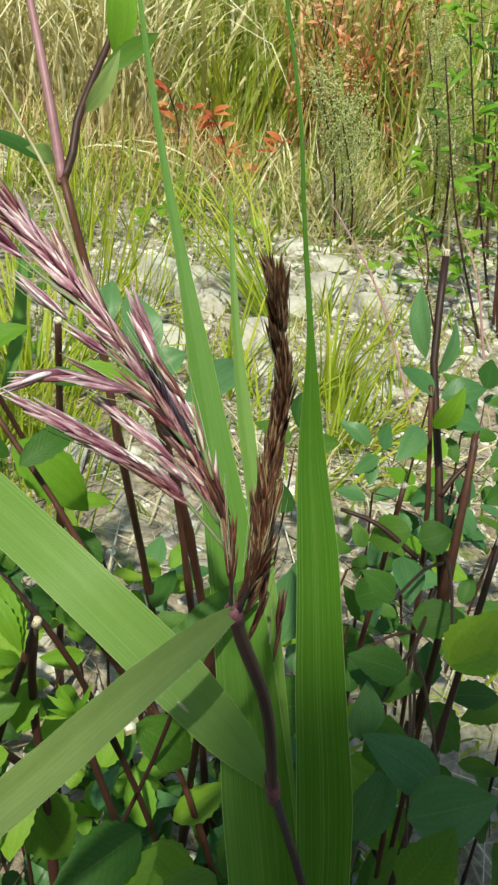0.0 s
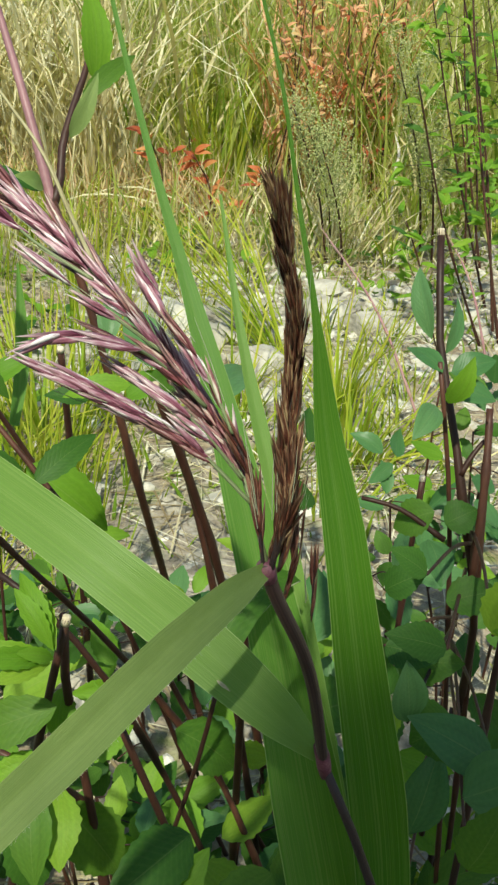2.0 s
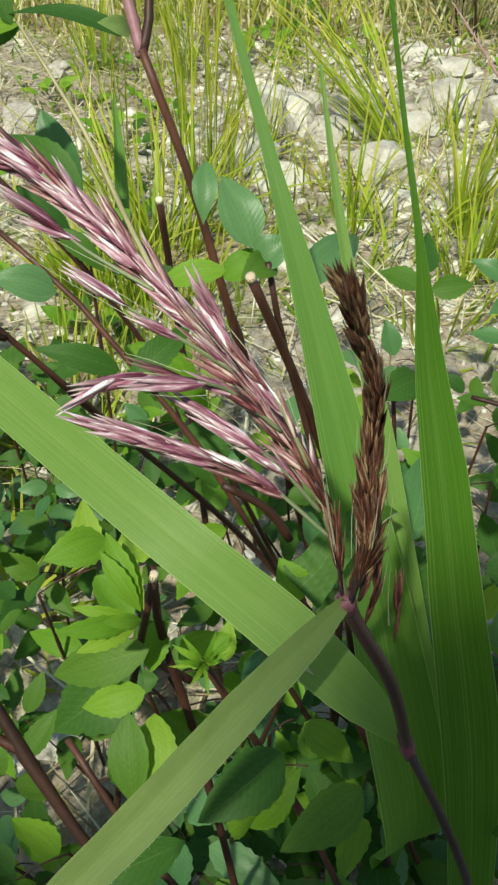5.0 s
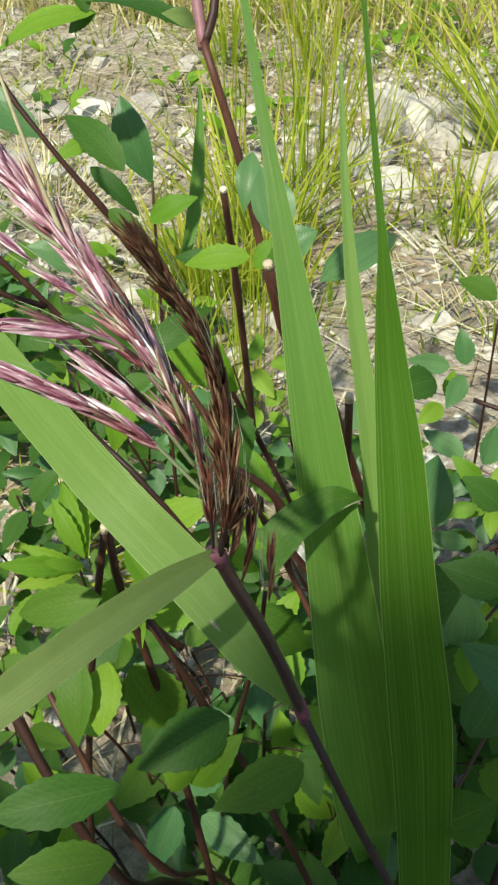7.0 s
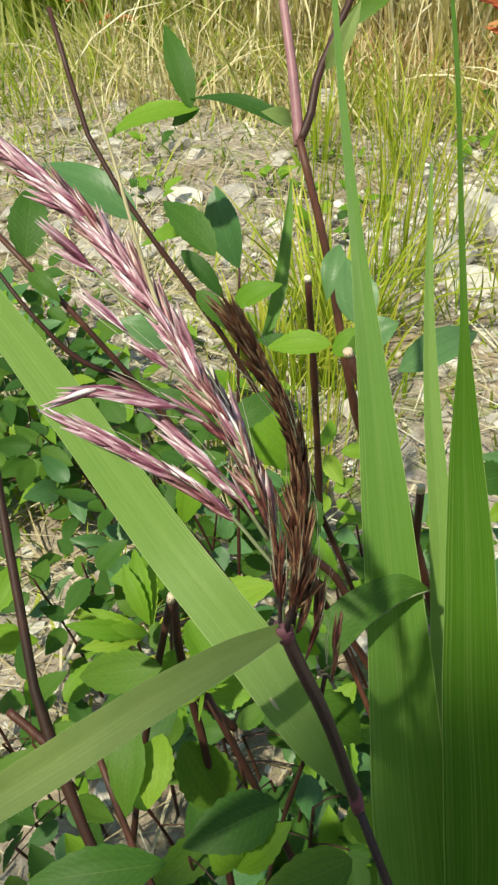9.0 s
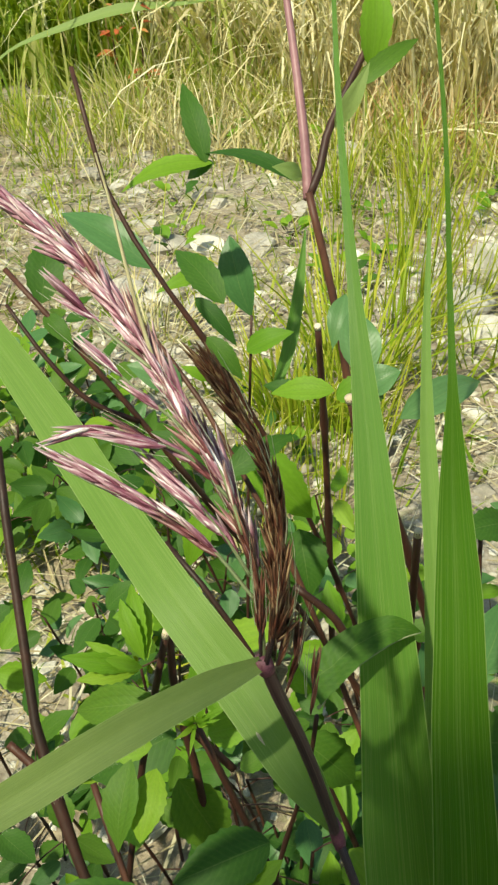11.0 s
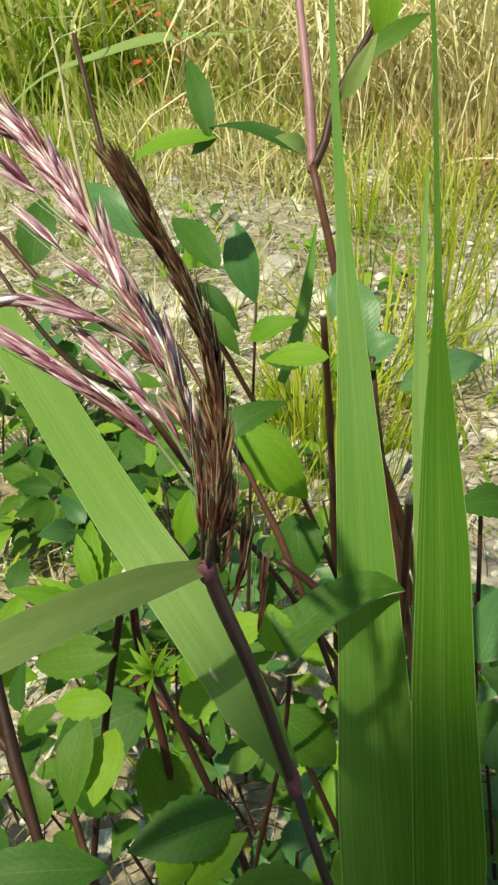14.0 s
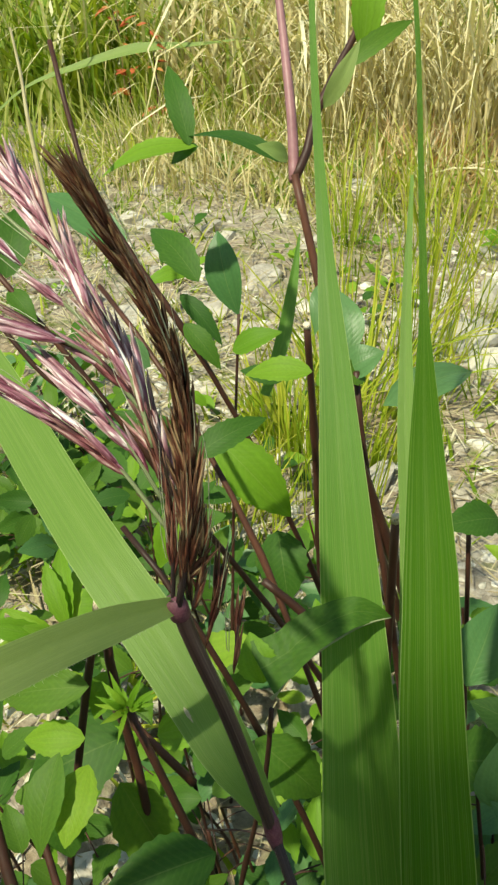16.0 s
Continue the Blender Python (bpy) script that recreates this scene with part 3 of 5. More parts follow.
def panicle_branch(plant, points, count, kind, seed, spread_deg=16, thick=0.0005, reach=0.0013, start=0.08, base=0.6, grey=6, thin=0.0):
    """A branch of the flower head, clothed with overlapping spikelets."""
    b = stem(plant, points, thick, thick * 0.5, "green_stalk" if kind == "pink" else "reed_stem", "panicle_branch", 6, 24)
    line = curve(points, 60)
    r = random.Random(seed)
    for i in range(count):
        t = start + (1 - start) * (i + r.random()) / count
        k = min(int(t * 59), 58)
        p = line[k]
        d = (line[k + 1] - line[k]).normalized()
        a = i * 2.399 + r.uniform(-0.5, 0.5)
        out = Matrix.Rotation(a, 3, d) @ d.orthogonal().normalized()
        ang = radians(abs(r.gauss(spread_deg * 0.6, spread_deg * 0.35)) + (12 if r.random() < 0.04 else 0))
        z = (d * math.cos(ang) + out * math.sin(ang)).normalized()
        x = z.orthogonal().normalized()
        x = Matrix.Rotation(r.uniform(0, 6.28), 3, z) @ x
        y = z.cross(x)
        k2 = r.uniform(0.8, 1.12)
        m = Matrix(((x.x, y.x, z.x), (x.y, y.y, z.y), (x.z, y.z, z.z))).to_4x4()
        husk = "rose" if kind == "pink" and r.random() < 1.0 - 1.1 * t else kind
        ob = new("spikelet", r.choice(HUSKS[husk]))
        ob.parent = b
        grow = base + (1 - base) * min(1.0, (t - start) / 0.3)
        ob.matrix_basis = Matrix.Translation(p + out * reach * 0.8 * grow * (1 - thin * t) * r.uniform(0.15, 1.0) - z * 0.003) @ m @ Matrix.Scale(k2 * (1 - 0.5 * thin * t), 4)
    # fine silvery hairs between the husks
    s = Shape()
    for i in range(count // grey + 2):
        k = r.randint(5, 50)
        d = (line[k + 5] - line[k]).normalized()
        o = Vector((r.gauss(0, 1), r.gauss(0, 1), r.gauss(0, 1))).normalized() * 0.0018
        p = line[k] + o
        e = p + d * r.uniform(0.008, 0.018) + o * r.uniform(0.2, 1.0)
        s.tube([p, (p + e) / 2 + o * 0.2, e], (0.00009, 0.00008, 0.00003), 3, False)
    tagged(part("hairs", s, M["hair"], b), kind="stuff")
    return b


reed = thing("flowering_reed", (0.075, 0.145, 0), "reed with pink and dark brown flower head", "reed")
N1, N2 = Vector((0.010, 0.112, 0.479)), Vector((0.025, 0.115, 0.426))
ROOT = (0.078, 0.15, -0.01)
stem(reed, [N1 + Vector((-0.0003, 0.0, 0.0015)), N1 - Vector((-0.0003, 0, 0.001)), (0.018, 0.111, 0.460), N2], 0.0014, 0.00115, "sheath", "sheath", 16, 20, "purple-brown ribbed leaf sheath")
stem(reed, [N2, (0.032, 0.112, 0.410), (0.058, 0.13, 0.28), (0.072, 0.145, 0.12), ROOT], 0.0010, 0.0017, "reed_stem", "stem", 12, 24)
s = Shape()
s.tube([N2 + Vector((-0.0015, 0, 0.006)), N2 + Vector((-0.0006, 0, 0.003)), N2, N2 - Vector((-0.0006, 0, 0.003))], (0.0013, 0.0016, 0.0016, 0.0012), 12)
part("node", s, M["collar"], reed, "purple stem node")
s = Shape()
s.tube([N1 + Vector((-0.0005, -0.0005, 0.0015)), N1 + Vector((0, -0.0003, 0)), N1 + Vector((0.0004, 0, -0.0022))], (0.0015, 0.0018, 0.0017), 12)
part("collar", s, M["collar"], reed, "magenta-purple leaf collar")
s = Shape()
strap(s, [N1 + Vector((-0.0005, -0.0012, 0.0005)), (0.004, 0.102, 0.481), (-0.005, 0.090, 0.480), (-0.017, 0.075, 0.476), (-0.031, 0.060, 0.469), (-0.043, 0.046, 0.459)],
      (0.0030, 0.0058, 0.0070, 0.0074, 0.0068, 0.002), (0.35, -0.75, 0.55), 0.26, 40, 9, 0.03)
part("flag_leaf", s, M["pale_blade"], reed, "pale green hairy leaf bent aside")
# short hairs along the lower edge of the bent leaf
rows = [(Vector(s.v[i * 9]), Vector(s.v[i * 9 + 8])) for i in range(40)]
edge = curve([min(pair, key=lambda q: q.z) for pair in rows[:34]], 170)
s = Shape()
r = random.Random(8)
for p in edge:
    s.tube([p, p + Vector((r.gauss(0, 0.0003), r.gauss(-0.0001, 0.0002), -0.0004)) * r.uniform(0.3, 1.1)], (0.00003, 0.000015), 3, False)
part("hairs", s, M["hair"], reed)
s = Shape()
strap(s, [N2 + Vector((-0.0012, 0.0015, 0.002)), (0.014, 0.121, 0.435), (0.001, 0.129, 0.442), (-0.025, 0.141, 0.457), (-0.077, 0.176, 0.472), (-0.122, 0.202, 0.491), (-0.164, 0.226, 0.509)],
      (0.004, 0.0105, 0.0132, 0.0125, 0.0128, 0.009, 0.001), (0.45, -0.8, 0.35), 0.16, 44, 9, 0.02)
low_leaf = part("lower_leaf", s, M["sheen_blade"], reed, "broad green leaf rising aslant")
up = Vector((0.1, -0.7, 0.7))
a, b = Vector(s.v[5 * 9 + 2]) + up * 0.00025, Vector(s.v[4 * 9 + 2]) + up * 0.00025
s = Shape()
leaf_shape(s, a.lerp(b, 0.15), b.lerp(a, 0.15), 0.0008, up, droop=0.03, fold=-0.05, n=7, cross=5)
part("dried_spot", s, M["straw_stalk"], low_leaf, "whitish dried spot")
panicle_branch(reed, [N1 + Vector((0, 0, 0.001)), (0.004, 0.122, 0.495), (-0.006, 0.130, 0.507), (-0.016, 0.134, 0.518), (-0.030, 0.142, 0.529), (-0.042, 0.147, 0.538), (-0.053, 0.149, 0.544), (-0.067, 0.150, 0.552)], 74, "pink", 1, 19, 0.0005, 0.0019, 0.16, 0.35)
panicle_branch(reed, [N1 + Vector((-0.0006, -0.0004, 0.0005)), (0.008, 0.115, 0.488), (0.006, 0.118, 0.496), (0.002, 0.121, 0.503)], 14, "wine", 12, 8, 0.0004, 0.0012, 0.2)
panicle_branch(reed, [(0.0110, 0.114, 0.479), (0.0117, 0.113, 0.487), (0.0117, 0.114, 0.495), (0.0115, 0.114, 0.504)], 13, "dark", 13, 8, 0.0005, 0.0015, 0.0)
panicle_branch(reed, [(0.007, 0.116, 0.490), (-0.004, 0.117, 0.501), (-0.013, 0.115, 0.508), (-0.021, 0.113, 0.513), (-0.026, 0.111, 0.516)], 13, "pink", 2, 10, 0.0004, 0.0014, 0.25)
panicle_branch(reed, [(0.005, 0.118, 0.494), (-0.002, 0.120, 0.502), (-0.007, 0.120, 0.507), (-0.012, 0.120, 0.510)], 5, "pink", 3, 10, 0.0004, 0.0010, 0.3)
panicle_branch(reed, [(-0.002, 0.126, 0.504), (-0.010, 0.126, 0.512), (-0.015, 0.122, 0.517), (-0.024, 0.119, 0.520), (-0.029, 0.115, 0.519)], 7, "pink", 4, 12, 0.0004, 0.001, 0.15)
panicle_branch(reed, [(-0.010, 0.131, 0.512), (-0.018, 0.131, 0.518), (-0.025, 0.131, 0.523), (-0.029, 0.131, 0.526)], 2, "pink", 5, 6, 0.0004, 0.0006, 0.35)
panicle_branch(reed, [(-0.023, 0.137, 0.523), (-0.033, 0.138, 0.529), (-0.039, 0.138, 0.534), (-0.045, 0.137, 0.537)], 2, "pink", 6, 6, 0.0004, 0.0006, 0.4)
panicle_branch(reed, [(0.003, 0.120, 0.502), (-0.002, 0.123, 0.512), (-0.008, 0.124, 0.520), (-0.013, 0.127, 0.527)], 6, "pink", 7, 9, 0.0004, 0.0008, 0.2, 0.6, 1)
panicle_branch(reed, [N1 + Vector((0.0006, -0.001, 0.0)), (0.0130, 0.112, 0.496), (0.0125, 0.114, 0.507), (0.0122, 0.113, 0.519), (0.0115, 0.109, 0.530), (0.0095, 0.1055, 0.539), (0.0080, 0.1025, 0.5455), (0.0071, 0.1003, 0.5495)], 104, "dark", 8, 9, 0.0006, 0.0022, 0.10, 0.25, 9, 0.35)
panicle_branch(reed, [(0.011, 0.112, 0.482), (0.013, 0.113, 0.491), (0.012, 0.114, 0.500), (0.011, 0.113, 0.510)], 15, "dark", 9, 11, 0.0004, 0.0012, 0.1)
panicle_branch(reed, [(0.0122, 0.113, 0.478), (0.0135, 0.114, 0.486), (0.0140, 0.114, 0.494), (0.0130, 0.114, 0.504)], 10, "dark", 10, 8, 0.0004, 0.0008, 0.05)
panicle_branch(reed, [(0.014, 0.114, 0.472), (0.015, 0.115, 0.477), (0.015, 0.118, 0.484)], 6, "wine", 14, 7, 0.0003, 0.0008, 0.0)
panicle_branch(reed, [(0.019, 0.113, 0.468), (0.019, 0.115, 0.475), (0.019, 0.117, 0.480)], 3, "wine", 11, 3, 0.0003, 0.0004, 0.0)
stem(reed, [(-0.022, 0.137, 0.524), (-0.027, 0.141, 0.533), (-0.032, 0.146, 0.542), (-0.040, 0.156, 0.549), (-0.047, 0.164, 0.555)], 0.0005, 0.00025, "straw_stalk", "awn", 5, 16, "pale thin awn")

# ---- tall reed leaves beside it ----
def reed_leaf(at, label, points, widths, facing, fold, mat):
    plant = thing("reed_shoot", at, label, "reed", "leafy reed shoots")
    s = Shape()
    strap(s, points, widths, facing, fold, 60, 9, 0.012, at[0] * 50)
    part("blade", s, M[mat], plant)
    low = Vector(points[-2])
    stem(plant, [low, low.lerp(Vector(at), 0.5) + Vector((0.004, 0, 0)), Vector(at) - Vector((0, 0, 0.01))], 0.002, 0.003, "reed_stem", "stem", 8, 8)
    return plant


reed_leaf((0.085, 0.165, 0), "upright bright green reed leaf with thread-like tip",
          [(0.0037, 0.2444, 0.574), (0.0128, 0.2275, 0.544), (0.0181, 0.2178, 0.518), (0.0238, 0.2066, 0.492), (0.0290, 0.1985, 0.461), (0.0346, 0.1885, 0.436), (0.0411, 0.1763, 0.401), (0.0506, 0.1631, 0.352), (0.062, 0.150, 0.26), (0.08, 0.16, 0.12)],
          (0.0010, 0.0012, 0.0014, 0.0021, 0.0088, 0.0133, 0.0164, 0.0200, 0.018, 0.004), (0.42, -0.85, 0.25), 0.10, "deep_blade")
reed_leaf((0.05, 0.22, 0), "upright pale green reed leaf tapering to a long tip",
          [(-0.0458, 0.3136, 0.576), (-0.0331, 0.2842, 0.539), (-0.0236, 0.2645, 0.514), (-0.0143, 0.2460, 0.492), (-0.0024, 0.2244, 0.461), (0.0075, 0.2058, 0.433), (0.0188, 0.1861, 0.396), (0.0290, 0.1690, 0.354), (0.0365, 0.1590, 0.321), (0.038, 0.20, 0.18), (0.045, 0.215, 0.08)],
          (0.0012, 0.0020, 0.0027, 0.0042, 0.0092, 0.0140, 0.0185, 0.0236, 0.025, 0.018, 0.004), (0.42, -0.85, 0.25), 0.14, "blade")
reed_leaf((0.075, 0.25, 0), "pale narrow reed leaf standing behind",
          [(-0.004, 0.296, 0.500), (0.005, 0.267, 0.460), (0.012, 0.249, 0.436), (0.020, 0.232, 0.412), (0.030, 0.208, 0.374), (0.045, 0.180, 0.309), (0.06, 0.24, 0.16), (0.07, 0.245, 0.08)],
          (0.0010, 0.0035, 0.0058, 0.0072, 0.0090, 0.0105, 0.010, 0.004), (0.4, -0.85, 0.25), 0.2, "sheen_blade")

# ---- herb with the forked stalk ----
fork = thing("forked_herb", (0.005, 0.47, 0), "tall herb with dark red forked stalk", "herb")
Y = Vector((-0.082, 0.395, 0.469))
stem(fork, [Y, (-0.065, 0.385, 0.420), (-0.050, 0.376, 0.361), (-0.03, 0.44, 0.2), (0.005, 0.47, -0.01)], 0.0019, 0.0027, "stem", "stem", 10, 30, "", 9)
stem(fork, [Y + Vector((0, 0, -0.003)), (-0.091, 0.414, 0.488), (-0.100, 0.429, 0.511), (-0.120, 0.460, 0.559)], 0.0026, 0.0016, "pink_stem", "branch", 10, 16, "pale pink upper stalk")
stem(fork, [Y + Vector((0, 0, -0.002)), (-0.080, 0.405, 0.477), (-0.080, 0.413, 0.489), (-0.077, 0.426, 0.503), (-0.071, 0.448, 0.526), (-0.070, 0.468, 0.547)], 0.0022, 0.0013, "stem", "branch", 8, 16)
leaf(fork, (-0.077, 0.417, 0.493), (-0.064, 0.426, 0.521), 0.0100, (0.5, -0.8, 0.3), "pale_blade")
leaf(fork, (-0.073, 0.431, 0.508), (-0.051, 0.463, 0.525), 0.011, (0.3, -0.8, 0.5), "leaf")
leaf(fork, (-0.068, 0.442, 0.515), (-0.073, 0.460, 0.556), 0.018, (0.5, -0.8, 0.2), "young")
leaf(fork, (-0.088, 0.401, 0.472), (-0.142, 0.409, 0.478), 0.0105, (0.1, -0.4, 0.9), "leaf", peak=0.3)
leaf(fork, (-0.137, 0.408, 0.474), (-0.184, 0.396, 0.458), 0.0155, (0.1, -0.4, 0.9), "young")
leaf(fork, (-0.140, 0.407, 0.474), (-0.163, 0.432, 0.505), 0.0145, (0.5, -0.8, 0.1), "leaf")
leaf(fork, (-0.087, 0.400, 0.474), (-0.097, 0.387, 0.482), 0.010, (0.2, -0.7, 0.6), "pale_blade")
leaf(fork, (-0.136, 0.408, 0.474), (-0.154, 0.413, 0.463), 0.010, (0.2, -0.7, 0.6), "leaf")


def footing(a, b):
    """Where a stem that runs from a to b reaches the soil, straightening on its way."""
    a, b = Vector(a), Vector(b)
    d = (b - a).normalized()
    k = b.z / max(-d.z, 0.5)
    return Vector((b.x + d.x * k * 0.7, b.y + d.y * k * 0.7, 0))


def cut_stem(top, low, r0, label="dark red woody stem cut off short", more=()):
    """A woody stalk that was cut: pale pith on its end."""
    top, low = Vector(top), Vector(low)
    line = [top, low, *(Vector(q) for q in more)]
    root = footing(line[-2], line[-1])
    p = thing("cut_stalk", root, label, "stalk", "cut stalks")
    stem(p, [*line, root - Vector((0, 0, 0.01))], r0 * 0.66, r0 * 0.95, "stem", "stem", 9, 26, "", 6)
    d = (top - low).normalized()
    s = Shape()
    s.tube([top - d * 0.002, top + d * 0.0006, top + d * 0.0008], (r0 * 0.72, r0 * 0.66, r0 * 0.35), 9)
    part("cut_end", s, M["cut"], p, "pale cut end")
    return p


cut_stem((-0.092, 0.440, 0.377), (-0.093, 0.453, 0.327), 0.0030)
cut_stem((-0.026, 0.284, 0.432), (-0.012, 0.299, 0.378), 0.0028)
cut_stem((-0.035, 0.151, 0.433), (-0.043, 0.151, 0.398), 0.0016)
cut_stem((0.0113, 0.247, 0.4067), (0.0113, 0.249, 0.365), 0.0022, "orange-brown woody stem cut off short")
p = cut_stem((0.0793, 0.3196, 0.4843), (0.0813, 0.2924, 0.4402), 0.0022, "dark red woody stem cut off short and forked", [(0.0851, 0.2858, 0.4261), (0.0888, 0.2710, 0.4064), (0.0925, 0.2640, 0.3873), (0.0970, 0.2610, 0.3708), (0.105, 0.2680, 0.335), (0.110, 0.280, 0.30)])
stem(p, [(0.0977, 0.2787, 0.4304), (0.0971, 0.2685, 0.4131), (0.0961, 0.2590, 0.3900), (0.0950, 0.2530, 0.3720)], 0.0014, 0.0018, "stem", "branch", 8, 12, "", 5)
stem(p, [(0.0975, 0.2770, 0.4180), (0.0930, 0.2740, 0.4130), (0.0890, 0.2710, 0.4060)], 0.0008, 0.0013, "stem", "twig", 7, 8)
cut_stem((0.1129, 0.2606, 0.3968), (0.1088, 0.2470, 0.3600), 0.0020)
cut_stem((0.105, 0.298, 0.417), (0.110, 0.291, 0.349), 0.0017)
cut_stem((0.100, 0.371, 0.345), (0.098, 0.365, 0.240), 0.0022)


def herb(points, r0, label="leafy herb with dark stems and oval leaves", group="leafy herbs"):
    """A plant with one leaning stem; leaves are put on it afterwards."""
    root = footing(points[-2], points[-1])
    p = thing("herb", root, label, "herb", group)
    stem(p, [*points, Vector(root) - Vector((0, 0, 0.01))], r0 * 0.6, r0 * 0.95, "stem", "stem", 8, 22, "", 6)
    return p


def trefoil(p, at, away, size, facing, mat="leaf", seed=0):
    """Three oval leaflets on one short stalk."""
    r = random.Random(seed)
    at, away, up = Vector(at), Vector(away).normalized(), Vector(facing).normalized()
    side = away.cross(up).normalized()
    for k, (a, ln) in enumerate(((0, 1.0), (70, 0.85), (-72, 0.85))):
        d = (away * math.cos(radians(a)) + side * math.sin(radians(a)) + up * r.uniform(-0.25, 0.15)).normalized()
        b = at + d * size * 0.12 + (away * size * 0.3 if k == 0 else Vector())
        leaf(p, b, b + d * size * ln, size * r.uniform(0.48, 0.64), up + Vector((r.uniform(-0.35, 0.35), r.uniform(-0.35, 0.35), 0)), mat, peak=0.42, droop=r.uniform(-0.10, 0.14), fold=r.uniform(0.05, 0.4), n=15, cross=5, serr=0.055)


FACE = (0.25, -0.55, 0.8)
# sprouting herb in front: cut stalk with young shoots and a bud cluster
h = herb([(-0.023, 0.141, 0.413), (-0.015, 0.144, 0.382), (-0.006, 0.147, 0.348)], 0.0017, "young herb with yellow-green bud cluster")
B = Vector((-0.023, 0.141, 0.413))
r = random.Random(3)
for i in range(22):
    d = Vector((r.uniform(-1, 1), r.uniform(-1, 0.4), r.uniform(-0.2, 1.2))).normalized()
    leaf(h, B + d * 0.0006, B + d * r.uniform(0.0045, 0.0105), r.uniform(0.0010, 0.0022), (0.3, -0.7, 0.5), "young", n=6, cross=3)
h = herb([(-0.0365, 0.155, 0.4305), (-0.0375, 0.156, 0.405), (-0.034, 0.158, 0.365), (-0.029, 0.156, 0.31)], 0.0020, "young herb with light green oval shoots")
for k, tip in enumerate(((-0.052, 0.128, 0.440), (-0.048, 0.127, 0.434), (-0.051, 0.137, 0.437), (-0.046, 0.148, 0.444), (-0.046, 0.154, 0.444), (-0.043, 0.156, 0.438), (-0.043, 0.133, 0.438))):
    leaf(h, Vector((-0.035, 0.140, 0.430)).lerp(Vector(tip), 0.12), tip, (0.0062, 0.0055, 0.0040, 0.0058, 0.0062, 0.0052, 0.0044)[k], (0.2, -0.6, 0.7), "young", "", n=15, serr=0.08, peak=0.55, fold=0.3)
leaf(h, (-0.038, 0.147, 0.408), (-0.065, 0.145, 0.395), 0.014, FACE, "leaf")
leaf(h, (-0.028, 0.119, 0.361), (-0.061, 0.100, 0.363), 0.0165, (0.1, -0.5, 0.85), "leaf", n=17, serr=0.045, peak=0.5)
leaf(h, (-0.027, 0.105, 0.345), (-0.051, 0.090, 0.355), 0.0170, (0.1, -0.5, 0.85), "leaf", n=17, serr=0.045, peak=0.5)
leaf(h, (-0.041, 0.122, 0.371), (-0.044, 0.139, 0.390), 0.0135, (0.0, -0.75, 0.6), "leaf", n=15, serr=0.03, peak=0.6)
leaf(h, (-0.004, 0.145, 0.364), (-0.025, 0.123, 0.364), 0.0190, (0.1, -0.55, 0.8), "leaf", n=17, serr=0.045, peak=0.45)
leaf(h, (0.019, 0.143, 0.351), (-0.003, 0.122, 0.353), 0.0170, (0.1, -0.55, 0.8), "leaf", n=17, serr=0.045, peak=0.45)
leaf(h, (-0.041, 0.146, 0.389), (-0.058, 0.142, 0.385), 0.011, FACE, "young")
leaf(h, (-0.050, 0.144, 0.373), (-0.045, 0.137, 0.349), 0.0155, (0.3, -0.8, 0.5), "leaf", peak=0.5)
leaf(h, (-0.041, 0.158, 0.358), (-0.026, 0.158, 0.329), 0.021, FACE, "leaf")
leaf(h, (-0.0382, 0.1424, 0.3844), (-0.0354, 0.1251, 0.3741), 0.0135, (0.1, -0.5, 0.85), "young", peak=0.48, fold=0.2)
leaf(h, (-0.0123, 0.13, 0.3479), (0.0014, 0.1411, 0.364), 0.0125, (0.1, -0.5, 0.85), "young", peak=0.48, fold=0.2)
leaf(h, (-0.0119, 0.1296, 0.3508), (-0.0187, 0.1269, 0.365), 0.0115, (0.1, -0.5, 0.85), "young", peak=0.48, fold=0.2)
leaf(h, (-0.0391, 0.1602, 0.4015), (-0.0396, 0.1492, 0.3934), 0.01, (0.1, -0.5, 0.85), "young", peak=0.48, fold=0.2)
h = herb([(-0.132, 0.210, 0.432), (-0.120, 0.192, 0.406), (-0.1068, 0.1741, 0.3813), (-0.0958, 0.1588, 0.3595), (-0.0854, 0.149, 0.3442), (-0.0692, 0.1362, 0.3229), (-0.0530, 0.1260, 0.2985), (-0.0440, 0.1300, 0.255), (-0.042, 0.150, 0.21)], 0.0026, "herb with stout forked dark stem")
stem(h, [(-0.1025, 0.1514, 0.3542), (-0.0944, 0.1504, 0.3496), (-0.0854, 0.149, 0.3442)], 0.0015, 0.0018, "stem", "twig", 7, 8)
h = herb([(-0.0723, 0.1542, 0.3442), (-0.0647, 0.1479, 0.3339), (-0.05, 0.1364, 0.3148), (-0.0365, 0.1300, 0.2955), (-0.030, 0.138, 0.255), (-0.029, 0.158, 0.21)], 0.0019, "herb with bare leaning dark stem")
# serrated curled leaf and its stem, among the reed leaves
h = herb([(0.0018, 0.1684, 0.3955), (-0.0022, 0.1744, 0.3655), (-0.017, 0.186, 0.288)], 0.0012, "herb with toothed curling green leaf")
s = Shape()
strap(s, [(-0.0014, 0.1694, 0.4076), (0.0035, 0.1738, 0.4108), (0.0081, 0.1796, 0.4148), (0.0117, 0.1835, 0.4163), (0.0173, 0.1891, 0.417), (0.0214, 0.1923, 0.4152), (0.0247, 0.1948, 0.4128)],
      (0.0150, 0.0118, 0.0110, 0.0098, 0.0078, 0.0043, 0.0005), (-0.25, -0.72, 0.62), 0.12, 34, 9, 0.05, 2)
curled = part("leaf", s, M["leaf"], h, "toothed leaf curling over a reed leaf")
